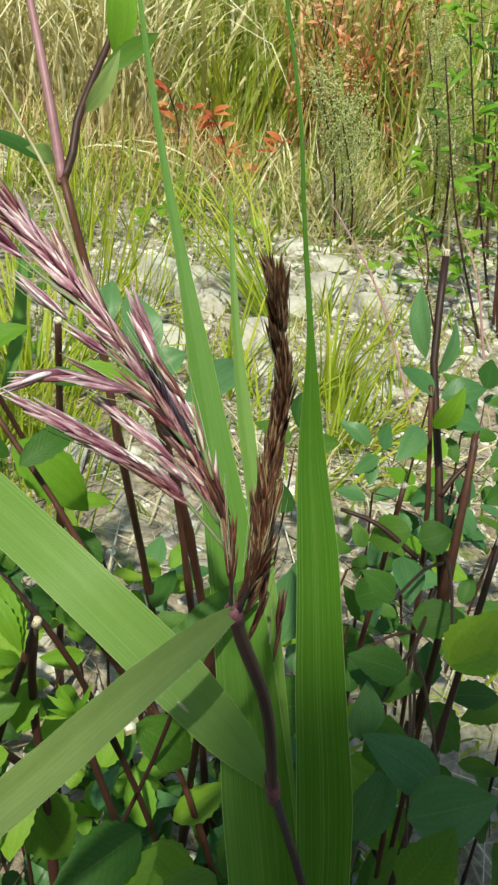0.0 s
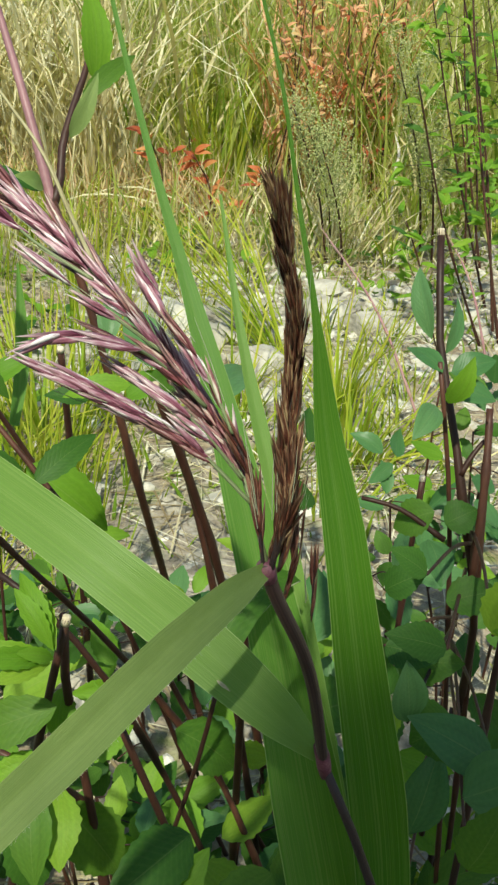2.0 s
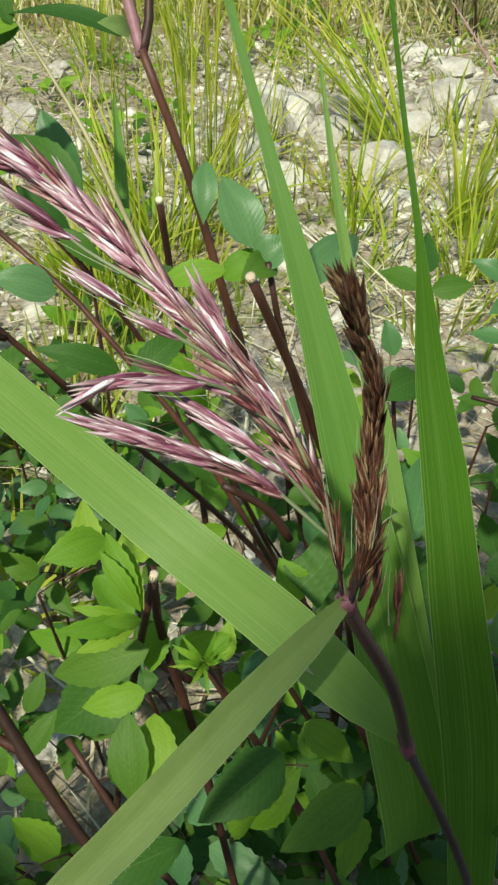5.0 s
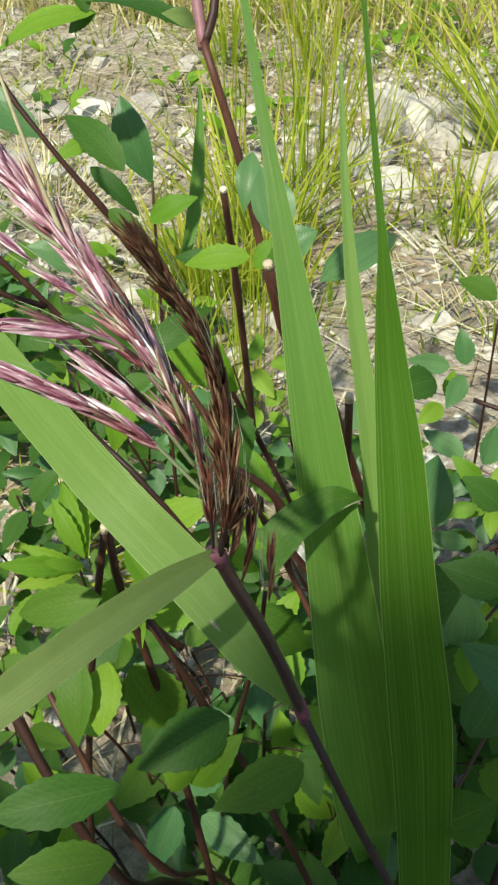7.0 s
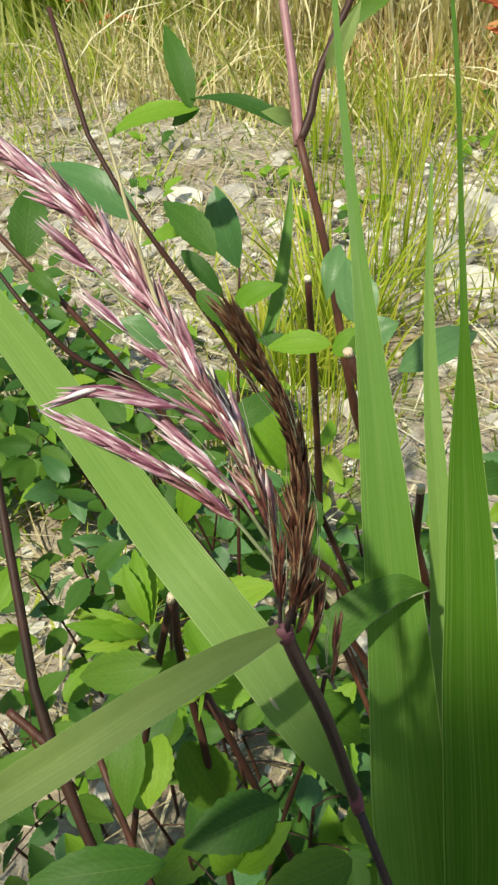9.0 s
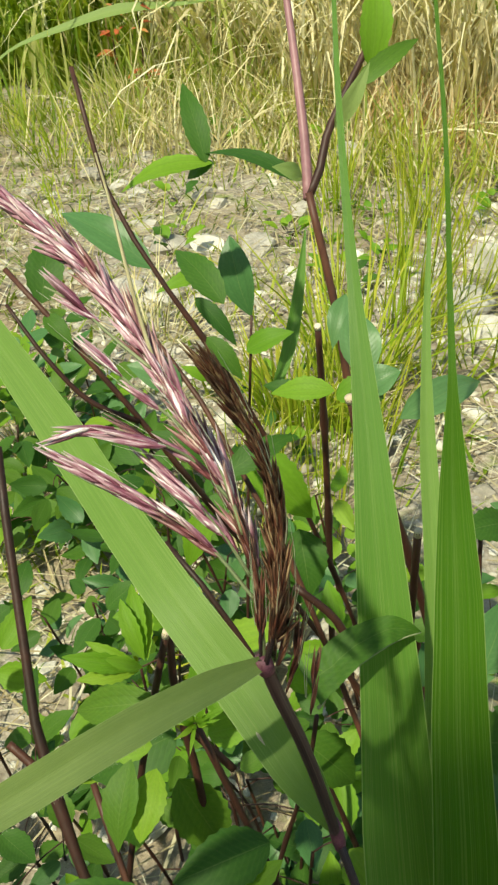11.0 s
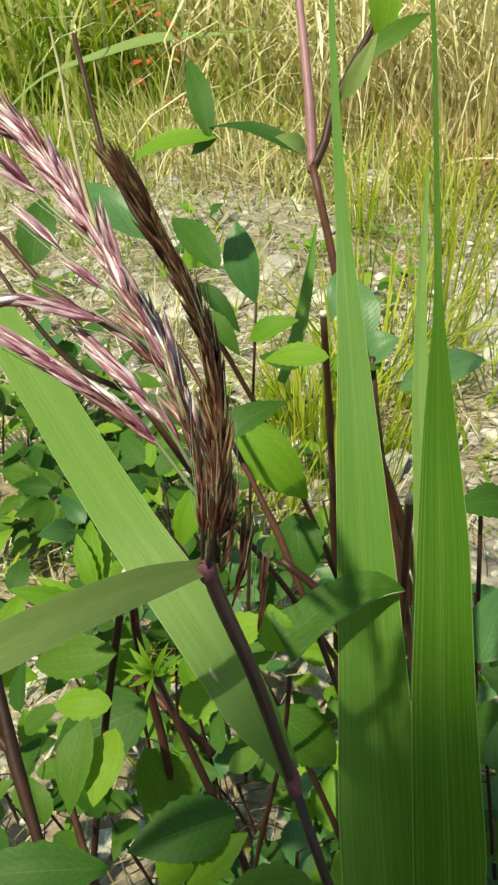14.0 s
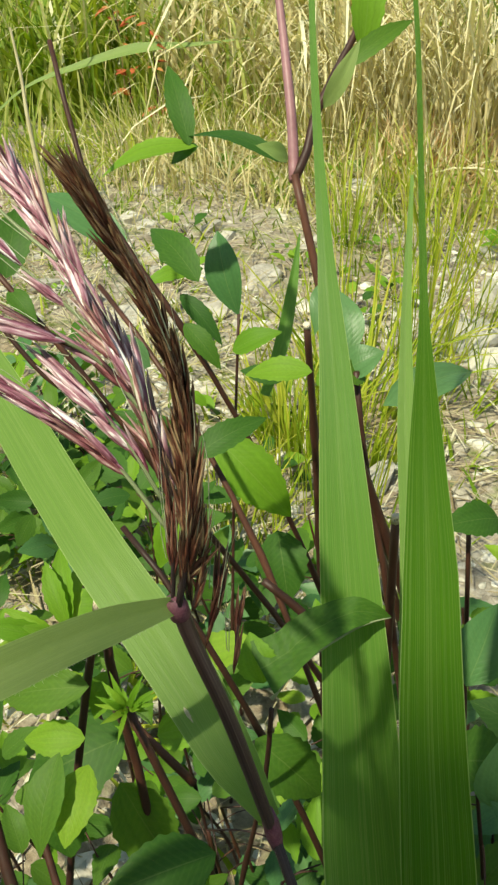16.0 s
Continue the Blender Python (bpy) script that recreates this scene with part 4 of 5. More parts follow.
stem(curled, [(0.0248, 0.1942, 0.4133), (0.0216, 0.1906, 0.414), (0.0189, 0.187, 0.4143), (0.0146, 0.1817, 0.413), (0.0108, 0.1774, 0.4109), (0.006, 0.1712, 0.4067), (0.0028, 0.1664, 0.4015)], 0.0002, 0.0005, "green_stalk", "midrib", 6, 20)
leaf(h, (-0.0007, 0.1693, 0.403), (-0.0071, 0.1754, 0.4129), 0.012, (0.4, -0.8, 0.3), "young")
leaf(h, (-0.011, 0.186, 0.360), (0.008, 0.192, 0.337), 0.02, FACE, "leaf")
# stems leaning away to the left
h = herb([(-0.192, 0.378, 0.522), (-0.182, 0.370, 0.498), (-0.170, 0.361, 0.472), (-0.143, 0.351, 0.440), (-0.113, 0.351, 0.399), (-0.096, 0.359, 0.360)], 0.0019, "herb with leaning dark stem")
leaf(h, (-0.115, 0.346, 0.412), (-0.096, 0.343, 0.394), 0.012, FACE)
leaf(h, (-0.143, 0.351, 0.440), (-0.199, 0.363, 0.457), 0.02, FACE, "glaucous")
h = herb([(-0.183, 0.294, 0.458), (-0.148, 0.290, 0.427), (-0.125, 0.293, 0.397), (-0.096, 0.301, 0.349), (-0.060, 0.308, 0.298)], 0.0020, "herb with leaning dark stem and side twig")
stem(h, [(-0.124, 0.292, 0.395), (-0.142, 0.284, 0.406), (-0.159, 0.282, 0.424), (-0.180, 0.287, 0.445)], 0.0014, 0.0008, "stem", "twig", 7, 12)
leaf(h, (-0.164, 0.291, 0.441), (-0.148, 0.286, 0.431), 0.010, FACE, "leaf")
leaf(h, (-0.166, 0.293, 0.445), (-0.173, 0.317, 0.467), 0.019, (0.4, -0.7, 0.4))
leaf(h, (-0.059, 0.319, 0.332), (-0.048, 0.305, 0.304), 0.026, FACE, "leaf")
leaf(h, (-0.100, 0.308, 0.344), (-0.108, 0.296, 0.312), 0.016, FACE, "young")
leaf(h, (-0.082, 0.308, 0.381), (-0.050, 0.313, 0.346), 0.026, (0.3, -0.7, 0.6), "young")
# upright blue-green leaf plant
h = herb([(-0.135, 0.446, 0.374), (-0.135, 0.441, 0.336)], 0.0014, "herb with upright blue-green leaves")
leaf(h, (-0.135, 0.446, 0.373), (-0.153, 0.459, 0.416), 0.026, (-0.1, -0.75, 0.6), "glaucous", peak=0.55)
leaf(h, (-0.156, 0.446, 0.398), (-0.182, 0.418, 0.393), 0.0125, FACE, "young")
leaf(h, (-0.165, 0.434, 0.386), (-0.138, 0.430, 0.361), 0.013, FACE, "leaf")
leaf(h, (-0.136, 0.439, 0.354), (-0.109, 0.447, 0.367), 0.017, FACE, "young")
s = Shape()
strap(s, [(-0.129, 0.467, 0.313), (-0.129, 0.494, 0.335), (-0.133, 0.522, 0.361), (-0.139, 0.550, 0.388)], (0.006, 0.0095, 0.007, 0.001), (0.4, -0.85, 0.3), 0.5, 16, 5)
part("leaf", s, M["blade"], h)
# leaves beside and behind the tall reed leaves
h = herb([(-0.022, 0.306, 0.424), (-0.018, 0.304, 0.398), (-0.007, 0.302, 0.349)], 0.0021, "herb with dark red stem and broad leaves")
leaf(h, (-0.027, 0.309, 0.422), (-0.014, 0.314, 0.430), 0.016, FACE, "glaucous")
leaf(h, (-0.029, 0.316, 0.424), (-0.042, 0.336, 0.443), 0.020, (0.4, -0.8, 0.3), "glaucous")
leaf(h, (-0.037, 0.300, 0.424), (-0.063, 0.297, 0.419), 0.012, FACE, "young")
leaf(h, (-0.013, 0.313, 0.408), (0.011, 0.360, 0.405), 0.018, FACE, "glaucous")
leaf(h, (-0.021, 0.312, 0.421), (-0.031, 0.296, 0.423), 0.014, FACE, "leaf")
h = herb([(0.027, 0.294, 0.379), (0.033, 0.292, 0.314)], 0.0015)
leaf(h, (0.037, 0.298, 0.379), (0.019, 0.279, 0.383), 0.016, FACE, "leaf")
leaf(h, (0.038, 0.264, 0.327), (0.042, 0.291, 0.346), 0.024, FACE, "glaucous")
leaf(h, (0.039, 0.242, 0.312), (0.059, 0.258, 0.303), 0.028, FACE, "leaf")
# right-hand thicket
h = herb([(0.075, 0.272, 0.451), (0.084, 0.268, 0.406), (0.095, 0.265, 0.326)], 0.0014, "leafy herb with paired blue-green leaves", "leafy herbs")
leaf(h, (0.0775, 0.300, 0.448), (0.0725, 0.316, 0.471), 0.0105, (-0.5, -0.8, 0.2), "glaucous", peak=0.5)
leaf(h, (0.0825, 0.296, 0.444), (0.0875, 0.312, 0.461), 0.0085, (0.5, -0.8, 0.2), "glaucous")
leaf(h, (0.076, 0.270, 0.448), (0.065, 0.284, 0.451), 0.010, FACE, "glaucous")
leaf(h, (0.079, 0.270, 0.448), (0.095, 0.273, 0.452), 0.012, FACE, "glaucous")
leaf(h, (0.078, 0.267, 0.443), (0.095, 0.265, 0.440), 0.013, FACE, "glaucous")
leaf(h, (0.074, 0.264, 0.438), (0.064, 0.249, 0.432), 0.011, FACE, "glaucous")
leaf(h, (0.076, 0.256, 0.443), (0.082, 0.255, 0.461), 0.010, (0.2, -0.8, 0.5), "young")
leaf(h, (0.079, 0.261, 0.396), (0.066, 0.267, 0.384), 0.017, FACE, "leaf")
leaf(h, (0.083, 0.259, 0.392), (0.095, 0.262, 0.397), 0.016, FACE, "leaf")
leaf(h, (0.077, 0.256, 0.387), (0.080, 0.239, 0.378), 0.016, FACE, "glaucous")
leaf(h, (0.067, 0.270, 0.352), (0.082, 0.266, 0.365), 0.016, FACE, "leaf")
leaf(h, (0.077, 0.221, 0.386), (0.095, 0.223, 0.390), 0.016, FACE, "leaf")
leaf(h, (0.063, 0.217, 0.361), (0.084, 0.210, 0.369), 0.021, FACE, "leaf")
leaf(h, (0.081, 0.200, 0.353), (0.066, 0.196, 0.346), 0.026, FACE, "leaf")
leaf(h, (0.074, 0.170, 0.418), (0.092, 0.176, 0.429), 0.016, FACE, "young")
stem(h, [(0.088, 0.224, 0.335), (0.084, 0.213, 0.317), (0.080, 0.207, 0.287)], 0.0013, 0.0011, "stem", "twig", 7, 8)
stem(h, [(0.052, 0.264, 0.399), (0.064, 0.262, 0.397), (0.083, 0.256, 0.387)], 0.0008, 0.0012, "stem", "twig", 7, 8)
for base, tip, width, mat in (
        ((0.0679, 0.1824, 0.3996), (0.0489, 0.1818, 0.4051), 0.0135, "leaf"),
        ((0.0591, 0.1786, 0.3737), (0.0576, 0.1852, 0.3924), 0.0145, "glaucous"),
        ((0.0854, 0.1714, 0.3637), (0.0581, 0.1767, 0.3784), 0.0190, "glaucous"),
        ((0.0736, 0.1601, 0.3634), (0.0988, 0.1615, 0.3753), 0.0240, "glaucous"),
        ((0.0728, 0.1431, 0.3547), (0.0837, 0.1504, 0.375), 0.0210, "leaf"),
        ((0.0752, 0.1691, 0.4168), (0.0864, 0.1753, 0.4349), 0.0210, "young"),
        ((0.056, 0.2095, 0.3763), (0.0727, 0.2041, 0.3748), 0.0160, "leaf"),
        ((0.0618, 0.1582, 0.302), (0.0791, 0.1647, 0.3142), 0.0240, "leaf"),
        ((0.0676, 0.1842, 0.3159), (0.0782, 0.201, 0.3406), 0.0200, "glaucous"),
        ((0.0637, 0.2017, 0.4118), (0.0515, 0.2026, 0.4204), 0.0110, "leaf")):
    base = Vector(base)
    stem(h, [base, base.lerp(Vector((0.095, 0.262, base.z - 0.03)), 0.5) + Vector((0, 0, 0.004)), (0.095, 0.262, base.z - 0.03)], 0.0005, 0.0008, "stem", "leaf_stalk", 6, 8)
    leaf(h, base, tip, width, FACE, mat, fold=0.12, droop=0.06)
# left-hand stems with hanging leaves
h = herb([(-0.128, 0.302, 0.444), (-0.091, 0.285, 0.420), (-0.072, 0.276, 0.400), (-0.048, 0.266, 0.371), (-0.019, 0.255, 0.317)], 0.0017, "herb with leaning dark stem and rounded leaves")
leaf(h, (-0.097, 0.285, 0.422), (-0.118, 0.278, 0.432), 0.016, FACE, "glaucous")
leaf(h, (-0.093, 0.320, 0.444), (-0.125, 0.340, 0.456), 0.016, FACE, "leaf")
leaf(h, (-0.057, 0.319, 0.407), (-0.075, 0.318, 0.409), 0.010, FACE, "leaf")
leaf(h, (-0.052, 0.343, 0.418), (-0.052, 0.361, 0.437), 0.013, (0.1, -0.9, 0.2), "glaucous", peak=0.6)
leaf(h, (-0.040, 0.313, 0.412), (-0.025, 0.322, 0.420), 0.013, FACE, "young")
leaf(h, (-0.073, 0.269, 0.400), (-0.101, 0.263, 0.413), 0.012, FACE, "leaf")
leaf(h, (-0.067, 0.259, 0.403), (-0.048, 0.283, 0.411), 0.013, FACE, "leaf")
h = herb([(-0.078, 0.227, 0.391), (-0.059, 0.220, 0.380), (-0.041, 0.217, 0.357), (-0.030, 0.222, 0.327)], 0.0018, "herb with arching dark stem near the soil")
stem(h, [(-0.034, 0.246, 0.367), (-0.018, 0.249, 0.352), (-0.010, 0.250, 0.335)], 0.0015, 0.0019, "stem", "twig", 7, 8)
stem(h, [(-0.078, 0.209, 0.324), (-0.060, 0.204, 0.317), (-0.045, 0.206, 0.300)], 0.0014, 0.0017, "stem", "twig", 7, 8)
leaf(h, (-0.070, 0.214, 0.370), (-0.088, 0.201, 0.373), 0.016, FACE, "young")
leaf(h, (-0.054, 0.181, 0.347), (-0.081, 0.163, 0.332), 0.028, FACE, "leaf")
leaf(h, (-0.040, 0.178, 0.357), (-0.024, 0.185, 0.362), 0.014, FACE, "young")

# low thicket of three-leaved herbs between the stems
def thicket(x, y, z, n, k, size=1.0):
    r = random.Random(100 + k)
    top = Vector((x, y, z))
    root = (x + r.uniform(-0.02, 0.03), y + r.uniform(0.01, 0.06), 0)
    mid = top.lerp(Vector(root), 0.5) + Vector((r.uniform(-0.015, 0.015), 0, 0))
    h = herb([top, mid], 0.0014, "low herb with three-part oval leaves", "low thicket")
    line = curve([top, mid, root], 20)
    for i in range(n):
        p = line[int(i / n * 15)]
        a = r.uniform(0, 6.28)
        away = Vector((math.cos(a), math.sin(a) * 0.7 - 0.2, r.uniform(-0.1, 0.5)))
        tip = p + away.normalized() * r.uniform(0.012, 0.035)
        stem(h, [p, (p + tip) / 2 + Vector((0, 0, 0.003)), tip], 0.0005, 0.0004, "stem", "leaf_stalk", 5, 6)
        trefoil(h, tip, away, size * r.uniform(0.023, 0.040), (r.uniform(-0.5, 0.6), r.uniform(-0.9, -0.1), 0.8), r.choice(("leaf", "leaf", "leaf", "glaucous", "leaf", "young")), 500 + 20 * k + i)


r = random.Random(77)
for k in range(48):
    x = -0.30 + 0.56 * ((k * 0.618) % 1.0)
    y = 0.20 + 0.38 * r.random() + (0.05 if x > 0.05 else 0.0)
    z = r.uniform(0.10, 0.19) + max(0.0, x) * 0.55 + (0.06 if y < 0.32 else 0.0)
    thicket(x, y, z, r.randint(3, 5), k)
for k in range(14):
    x = -0.22 + 0.34 * ((k * 0.618) % 1.0)
    thicket(x, 0.13 + 0.15 * r.random(), r.uniform(0.10, 0.20), r.randint(2, 4), 80 + k, 1.1)
for k in range(12):
    x = -0.10 + 0.20 * ((k * 0.618) % 1.0)
    thicket(x, 0.19 + 0.17 * r.random(), r.uniform(0.09, 0.17), r.randint(3, 5), 180 + k, 1.15)


for k, at in enumerate(((-0.545, 0.696, 0.000), (-0.477, 0.675, 0.000), (-0.458, 0.596, 0.000), (-0.414, 0.634, 0.000), (-0.533, 0.629, 0.000), (-0.390, 0.566, 0.000), (-0.421, 0.519, 0.000), (-0.342, 0.551, 0.000), (-0.608, 0.832, 0.000), (-0.526, 0.775, 0.000), (-0.521, 0.704, 0.000), (-0.452, 0.725, 0.000), (-0.516, 0.639, 0.000), (-0.435, 0.644, 0.000), (-0.388, 0.659, 0.000), (-0.440, 0.584, 0.000), (-0.370, 0.588, 0.000), (-0.384, 0.524, 0.000), (-0.319, 0.587, 0.000))):
    thicket(at[0] + 0.01, at[1] + 0.02, r.uniform(0.07, 0.14), 5, 120 + k, 1.1)


# ---- unseen bush added behind the path to cast shade on the near plants ----
def added_shade_bush():
    p = thing("bush", (-0.2, -0.75, 0), "unseen leafy bush added to cast shade on the plants before it", "bush")
    r = np.random.default_rng(31)
    for k in range(7):
        a = Vector((-0.2 + 0.03 * k - 0.09, -0.75, -0.02))
        e = Vector((-0.55 + 0.13 * k, -0.7 - 0.03 * (k % 3), 1.35 + 0.1 * (k % 2)))
        stem(p, [e, a.lerp(e, 0.5) + Vector((0, 0.02, 0.05)), a], 0.004, 0.010, "stem", "limb", 7, 14)
    n = 13000
    x = r.uniform(-0.97, 0.78, n)
    y = -0.80 + r.normal(0, 1, n) * (0.06 + 0.13 * np.clip(1 - ((x + 0.09) / 0.9) ** 2, 0, 1))
    xs = x - 0.088 - 0.194 * (y + 0.74)
    # crown outline set so that its shadow edge falls across the near plants
    top = np.interp(xs, (-1.05, -0.75, -0.42, -0.29, -0.265, -0.25, -0.24, -0.225, -0.16, 0.10, 0.40, 0.70), (0.55, 1.12, 1.46, 1.42, 1.46, 1.55, 1.61, 1.69, 1.79, 1.73, 1.35, 0.6)) + 0.02 * np.sin(xs * 31 + 1) + 0.015 * np.sin(xs * 67) - 0.03
    top = top - 1.39 * np.maximum(y + 0.74, -0.1)
    z = 0.12 + (top - 0.12) * r.uniform(0, 1, n) ** 0.8
    me = blades_mesh("crown", np.stack([x, y, z], -1), r.uniform(0.03, 0.06, n), r.uniform(0.02, 0.04, n), r.uniform(1.0, 2.2, n), r.uniform(0, 6.28, n), M["cover"], 0.5, 3, 32)
    tagged(part("crown", me, None, p), kind="stuff")


added_shade_bush()



# ---- grass tufts on the gravel ----
BLADES = {}
for mat in ("tuft_piece", "dry_piece"):
    BLADES[mat] = []
    for k, bend in enumerate((0.1, 0.3, 0.5, 0.8, 1.2, 1.7)):
        s = Shape()
        strap(s, [(bend * 0.5 * (i / 6) ** 2.2, 0, i / 6 * (1 - 0.12 * bend * (i / 6) ** 2)) for i in range(7)], (0.010, 0.012, 0.0125, 0.012, 0.010, 0.006, 0.0006), (0.9, 0.35 * (-1) ** k, 0.1), 0.35, 8, 3)
        BLADES[mat].append(s.mesh("blade", M[mat]))


def tuft(at, n, height, lean, heading, wide, label, mat="tuft", seed=0, fan=0.35, radius=0.02, curl=0.5, width=0.003):
    """A tuft of single blades that spread from its base."""
    p = thing("grass_tuft", on_ground(at[0], at[1]), label, "grass", "grass tufts")
    r = random.Random(200 + seed)
    kinds = BLADES[mat + "_piece"]
    top = min(5.99, 1.5 + curl * 7)
    for i in range(n):
        a, q = r.uniform(0, 6.28), radius * math.sqrt(r.random())
        k = fan * r.uniform(0.1, 1.2)
        hx, hy = lean * math.cos(heading) + k * math.cos(a), lean * math.sin(heading) + k * math.sin(a)
        ln = height * r.uniform(0.4, 1.1)
        ob = new("blade", kinds[int(r.uniform(0, top))])
        ob.parent = p
        turn = Matrix.Rotation(math.atan2(hy, hx), 4, "Z") @ Matrix.Rotation(math.hypot(hx, hy), 4, "Y") @ Matrix.Rotation(r.uniform(-0.8, 0.8), 4, "Z")
        w = width * r.uniform(0.7, 1.4) / 0.0125
        ob.matrix_basis = Matrix.Translation((math.cos(a) * q * wide, math.sin(a) * q, -0.006)) @ turn @ Matrix.Diagonal((ln, w, ln, 1))
    return p


tuft((-0.188, 1.174, 0.000), 44, 0.34, 0.04, 0, 1.6, "upright clump of thin green rush-like stalks", seed=1, fan=0.16, radius=0.028, width=0.0017, curl=0.05)
tuft((-0.304, 1.383, -0.016), 14, 0.30, 0.05, 0, 4.0, "loose tuft of thin yellow-green stalks", seed=22, fan=0.25, radius=0.03, width=0.0020, curl=0.2)
tuft((-0.345, 1.288, 0.000), 12, 0.28, 0.05, 0, 4.0, "loose tuft of thin yellow-green stalks", seed=23, fan=0.22, radius=0.03, width=0.0022, curl=0.2)
tuft((-0.192, 1.213, 0.000), 18, 0.36, 0.1, 0, 3.0, "loose tuft of thin yellow-green stalks", seed=2, fan=0.22, radius=0.03, width=0.0020, curl=0.15)
tuft((-0.272, 0.881, 0.000), 60, 0.16, 0.0, 0, 2.0, "short bright green grass tuft", seed=3, fan=0.3, width=0.003, curl=0.4)
tuft((-0.190, 0.886, 0.000), 50, 0.14, 0.0, 0, 2.0, "short bright green grass tuft", seed=4, fan=0.35, width=0.003, curl=0.4)
tuft((0.142, 0.926, 0.006), 28, 0.24, 0.05, 1.5, 1.0, "upright yellow-green grass tuft on gravel", seed=5, fan=0.2, width=0.0022)
tuft((0.174, 0.972, 0.000), 60, 0.15, 0.25, 0.2, 1.5, "spreading green grass tuft on gravel", seed=6, fan=0.6, width=0.003)
tuft((0.071, 1.315, 0.000), 44, 0.34, 0.55, 2.75, 1.0, "leaning green grass tuft behind flat stone", seed=7, fan=0.34, width=0.0028, curl=0.3)
tuft((0.012, 1.063, 0.000), 24, 0.20, 0.1, 0.8, 1.0, "small yellow-green grass tuft", seed=8, fan=0.5, width=0.003)
tuft((0.148, 1.073, 0.000), 40, 0.22, 0.05, 1.0, 0.8, "upright yellow-green grass tuft on gravel", seed=9, fan=0.25, width=0.0036)
tuft((-0.231, 1.000, 0.000), 80, 0.24, 0.1, 1.5, 3.0, "short lush green grass tuft", seed=10, fan=0.5, width=0.0034)
tuft((-0.270, 0.891, 0.000), 70, 0.14, 0.1, 1.5, 3.0, "short lush green grass tuft", seed=11, fan=0.5, width=0.0034)
tuft((-0.268, 1.571, 0.000), 30, 0.30, 0.05, 1.5, 2.0, "thin green and dry grass tuft", seed=12, fan=0.25, width=0.003)
tuft((-0.450, 1.612, 0.000), 30, 0.28, 0.05, 1.5, 2.0, "thin green and dry grass tuft", seed=13, fan=0.3, width=0.003)
tuft((-0.233, 0.443, 0.000), 22, 0.12, 0.5, 0.3, 1.0, "low bent grass blades over soil", seed=14, fan=0.7, width=0.004)
tuft((-0.257, 0.633, 0.000), 60, 0.13, 0.3, 2.0, 2.0, "low dry and green grass tuft", seed=15, fan=0.6, width=0.0022)
tuft((-0.195, 0.585, 0.000), 60, 0.12, 0.3, 2.6, 2.0, "low dry straw tuft", "dry", seed=16, fan=0.7, width=0.0016)
tuft((-0.521, 0.705, 0.000), 70, 0.13, 0.2, 0.6, 2.0, "low dry straw tuft", "dry", seed=17, fan=0.8, width=0.0018)
tuft((-0.527, 1.047, 0.000), 50, 0.15, 0.2, 0.6, 2.0, "low dry straw tuft", "dry", seed=18, fan=0.8, width=0.0018)
tuft((-0.267, 0.735, 0.000), 60, 0.12, 0.1, 0.6, 2.0, "short dark green grass tuft", seed=19, fan=0.4, width=0.002)
tuft((-0.124, 1.280, 0.000), 24, 0.26, 0.1, 0.6, 2.0, "thin yellow-green grass tuft", seed=20, fan=0.3, width=0.0024)
for k, at in enumerate(((0.082, 0.966, 0.000), (0.115, 0.845, 0.000), (0.056, 1.050, 0.000), (0.222, 1.063, 0.000), (0.268, 1.165, 0.000), (-0.022, 1.178, 0.000), (-0.074, 1.104, 0.000), (-0.143, 1.036, 0.000), (0.213, 1.317, 0.000), (0.139, 1.400, 0.000), (-0.071, 1.507, 0.000), (-0.159, 1.612, 0.000), (0.028, 1.632, 0.000))):
    tuft(at, 22, 0.13, 0.1, k, 2.0, "sparse thin yellow-green grass on gravel", seed=60 + k, fan=0.55, radius=0.03, width=0.0026)
for k, at in enumerate(((0.107, 1.153, 0.000), (0.171, 1.158, 0.000), (0.169, 0.872, 0.000), (0.227, 0.949, 0.000), (0.001, 1.298, 0.000), (0.076, 1.186, 0.000), (0.237, 1.237, 0.000), (0.136, 0.943, 0.000), (0.085, 0.878, 0.000), (0.290, 1.068, 0.000), (-0.028, 1.385, 0.000), (0.130, 1.268, 0.000))):
    tuft(at, 18, 0.10, 0.2, k * 1.7, 2.0, "wispy low dead grass among stones", ("dry", "tuft", "dry")[k % 3], 160 + k, 0.9, 0.035, 0.8, 0.0018)
r = random.Random(21)
for i in range(30):
    x, y = r.uniform(-1.5, 0.7), r.uniform(1.55, 2.2)
    tuft((x, y + 0.1), r.randint(25, 45), r.uniform(0.08, 0.22), 0.1, r.uniform(0, 6), 2.0, r.choice(("low mixed green and dry grass tuft", "low green grass tuft at edge of gravel")), r.choice(("tuft", "tuft", "dry")), 30 + i, 0.5, 0.03, 0.6, 0.003)

tuft((-0.04, 2.26), 70, 0.36, 0.05, 1.5, 2.6, "bright yellow-green grass clump behind red weeds", seed=210, fan=0.28, radius=0.03, width=0.0055, curl=0.25)
tuft((-0.165, 0.70), 26, 0.30, 0.04, 1.5, 2.2, "thin upright dark green rush stalks over straw", seed=211, fan=0.12, radius=0.03, width=0.0016, curl=0.05)
tuft((-0.20, 0.80), 22, 0.28, 0.06, 1.2, 2.2, "thin upright green rush stalks over straw", seed=212, fan=0.14, radius=0.03, width=0.0016, curl=0.05)
# long dead stalks lying and leaning at the edge of the gravel
r = random.Random(47)
for i in range(24):
    x, y = r.uniform(-1.25, -0.15), r.uniform(1.65, 2.25)
    tuft((x, y), r.randint(6, 11), r.uniform(0.22, 0.40), 0.85, r.uniform(0, 6.28), 2.0, "long straw stalks fallen over", "dry", 130 + i, 0.45, 0.04, 0.5, 0.0026)

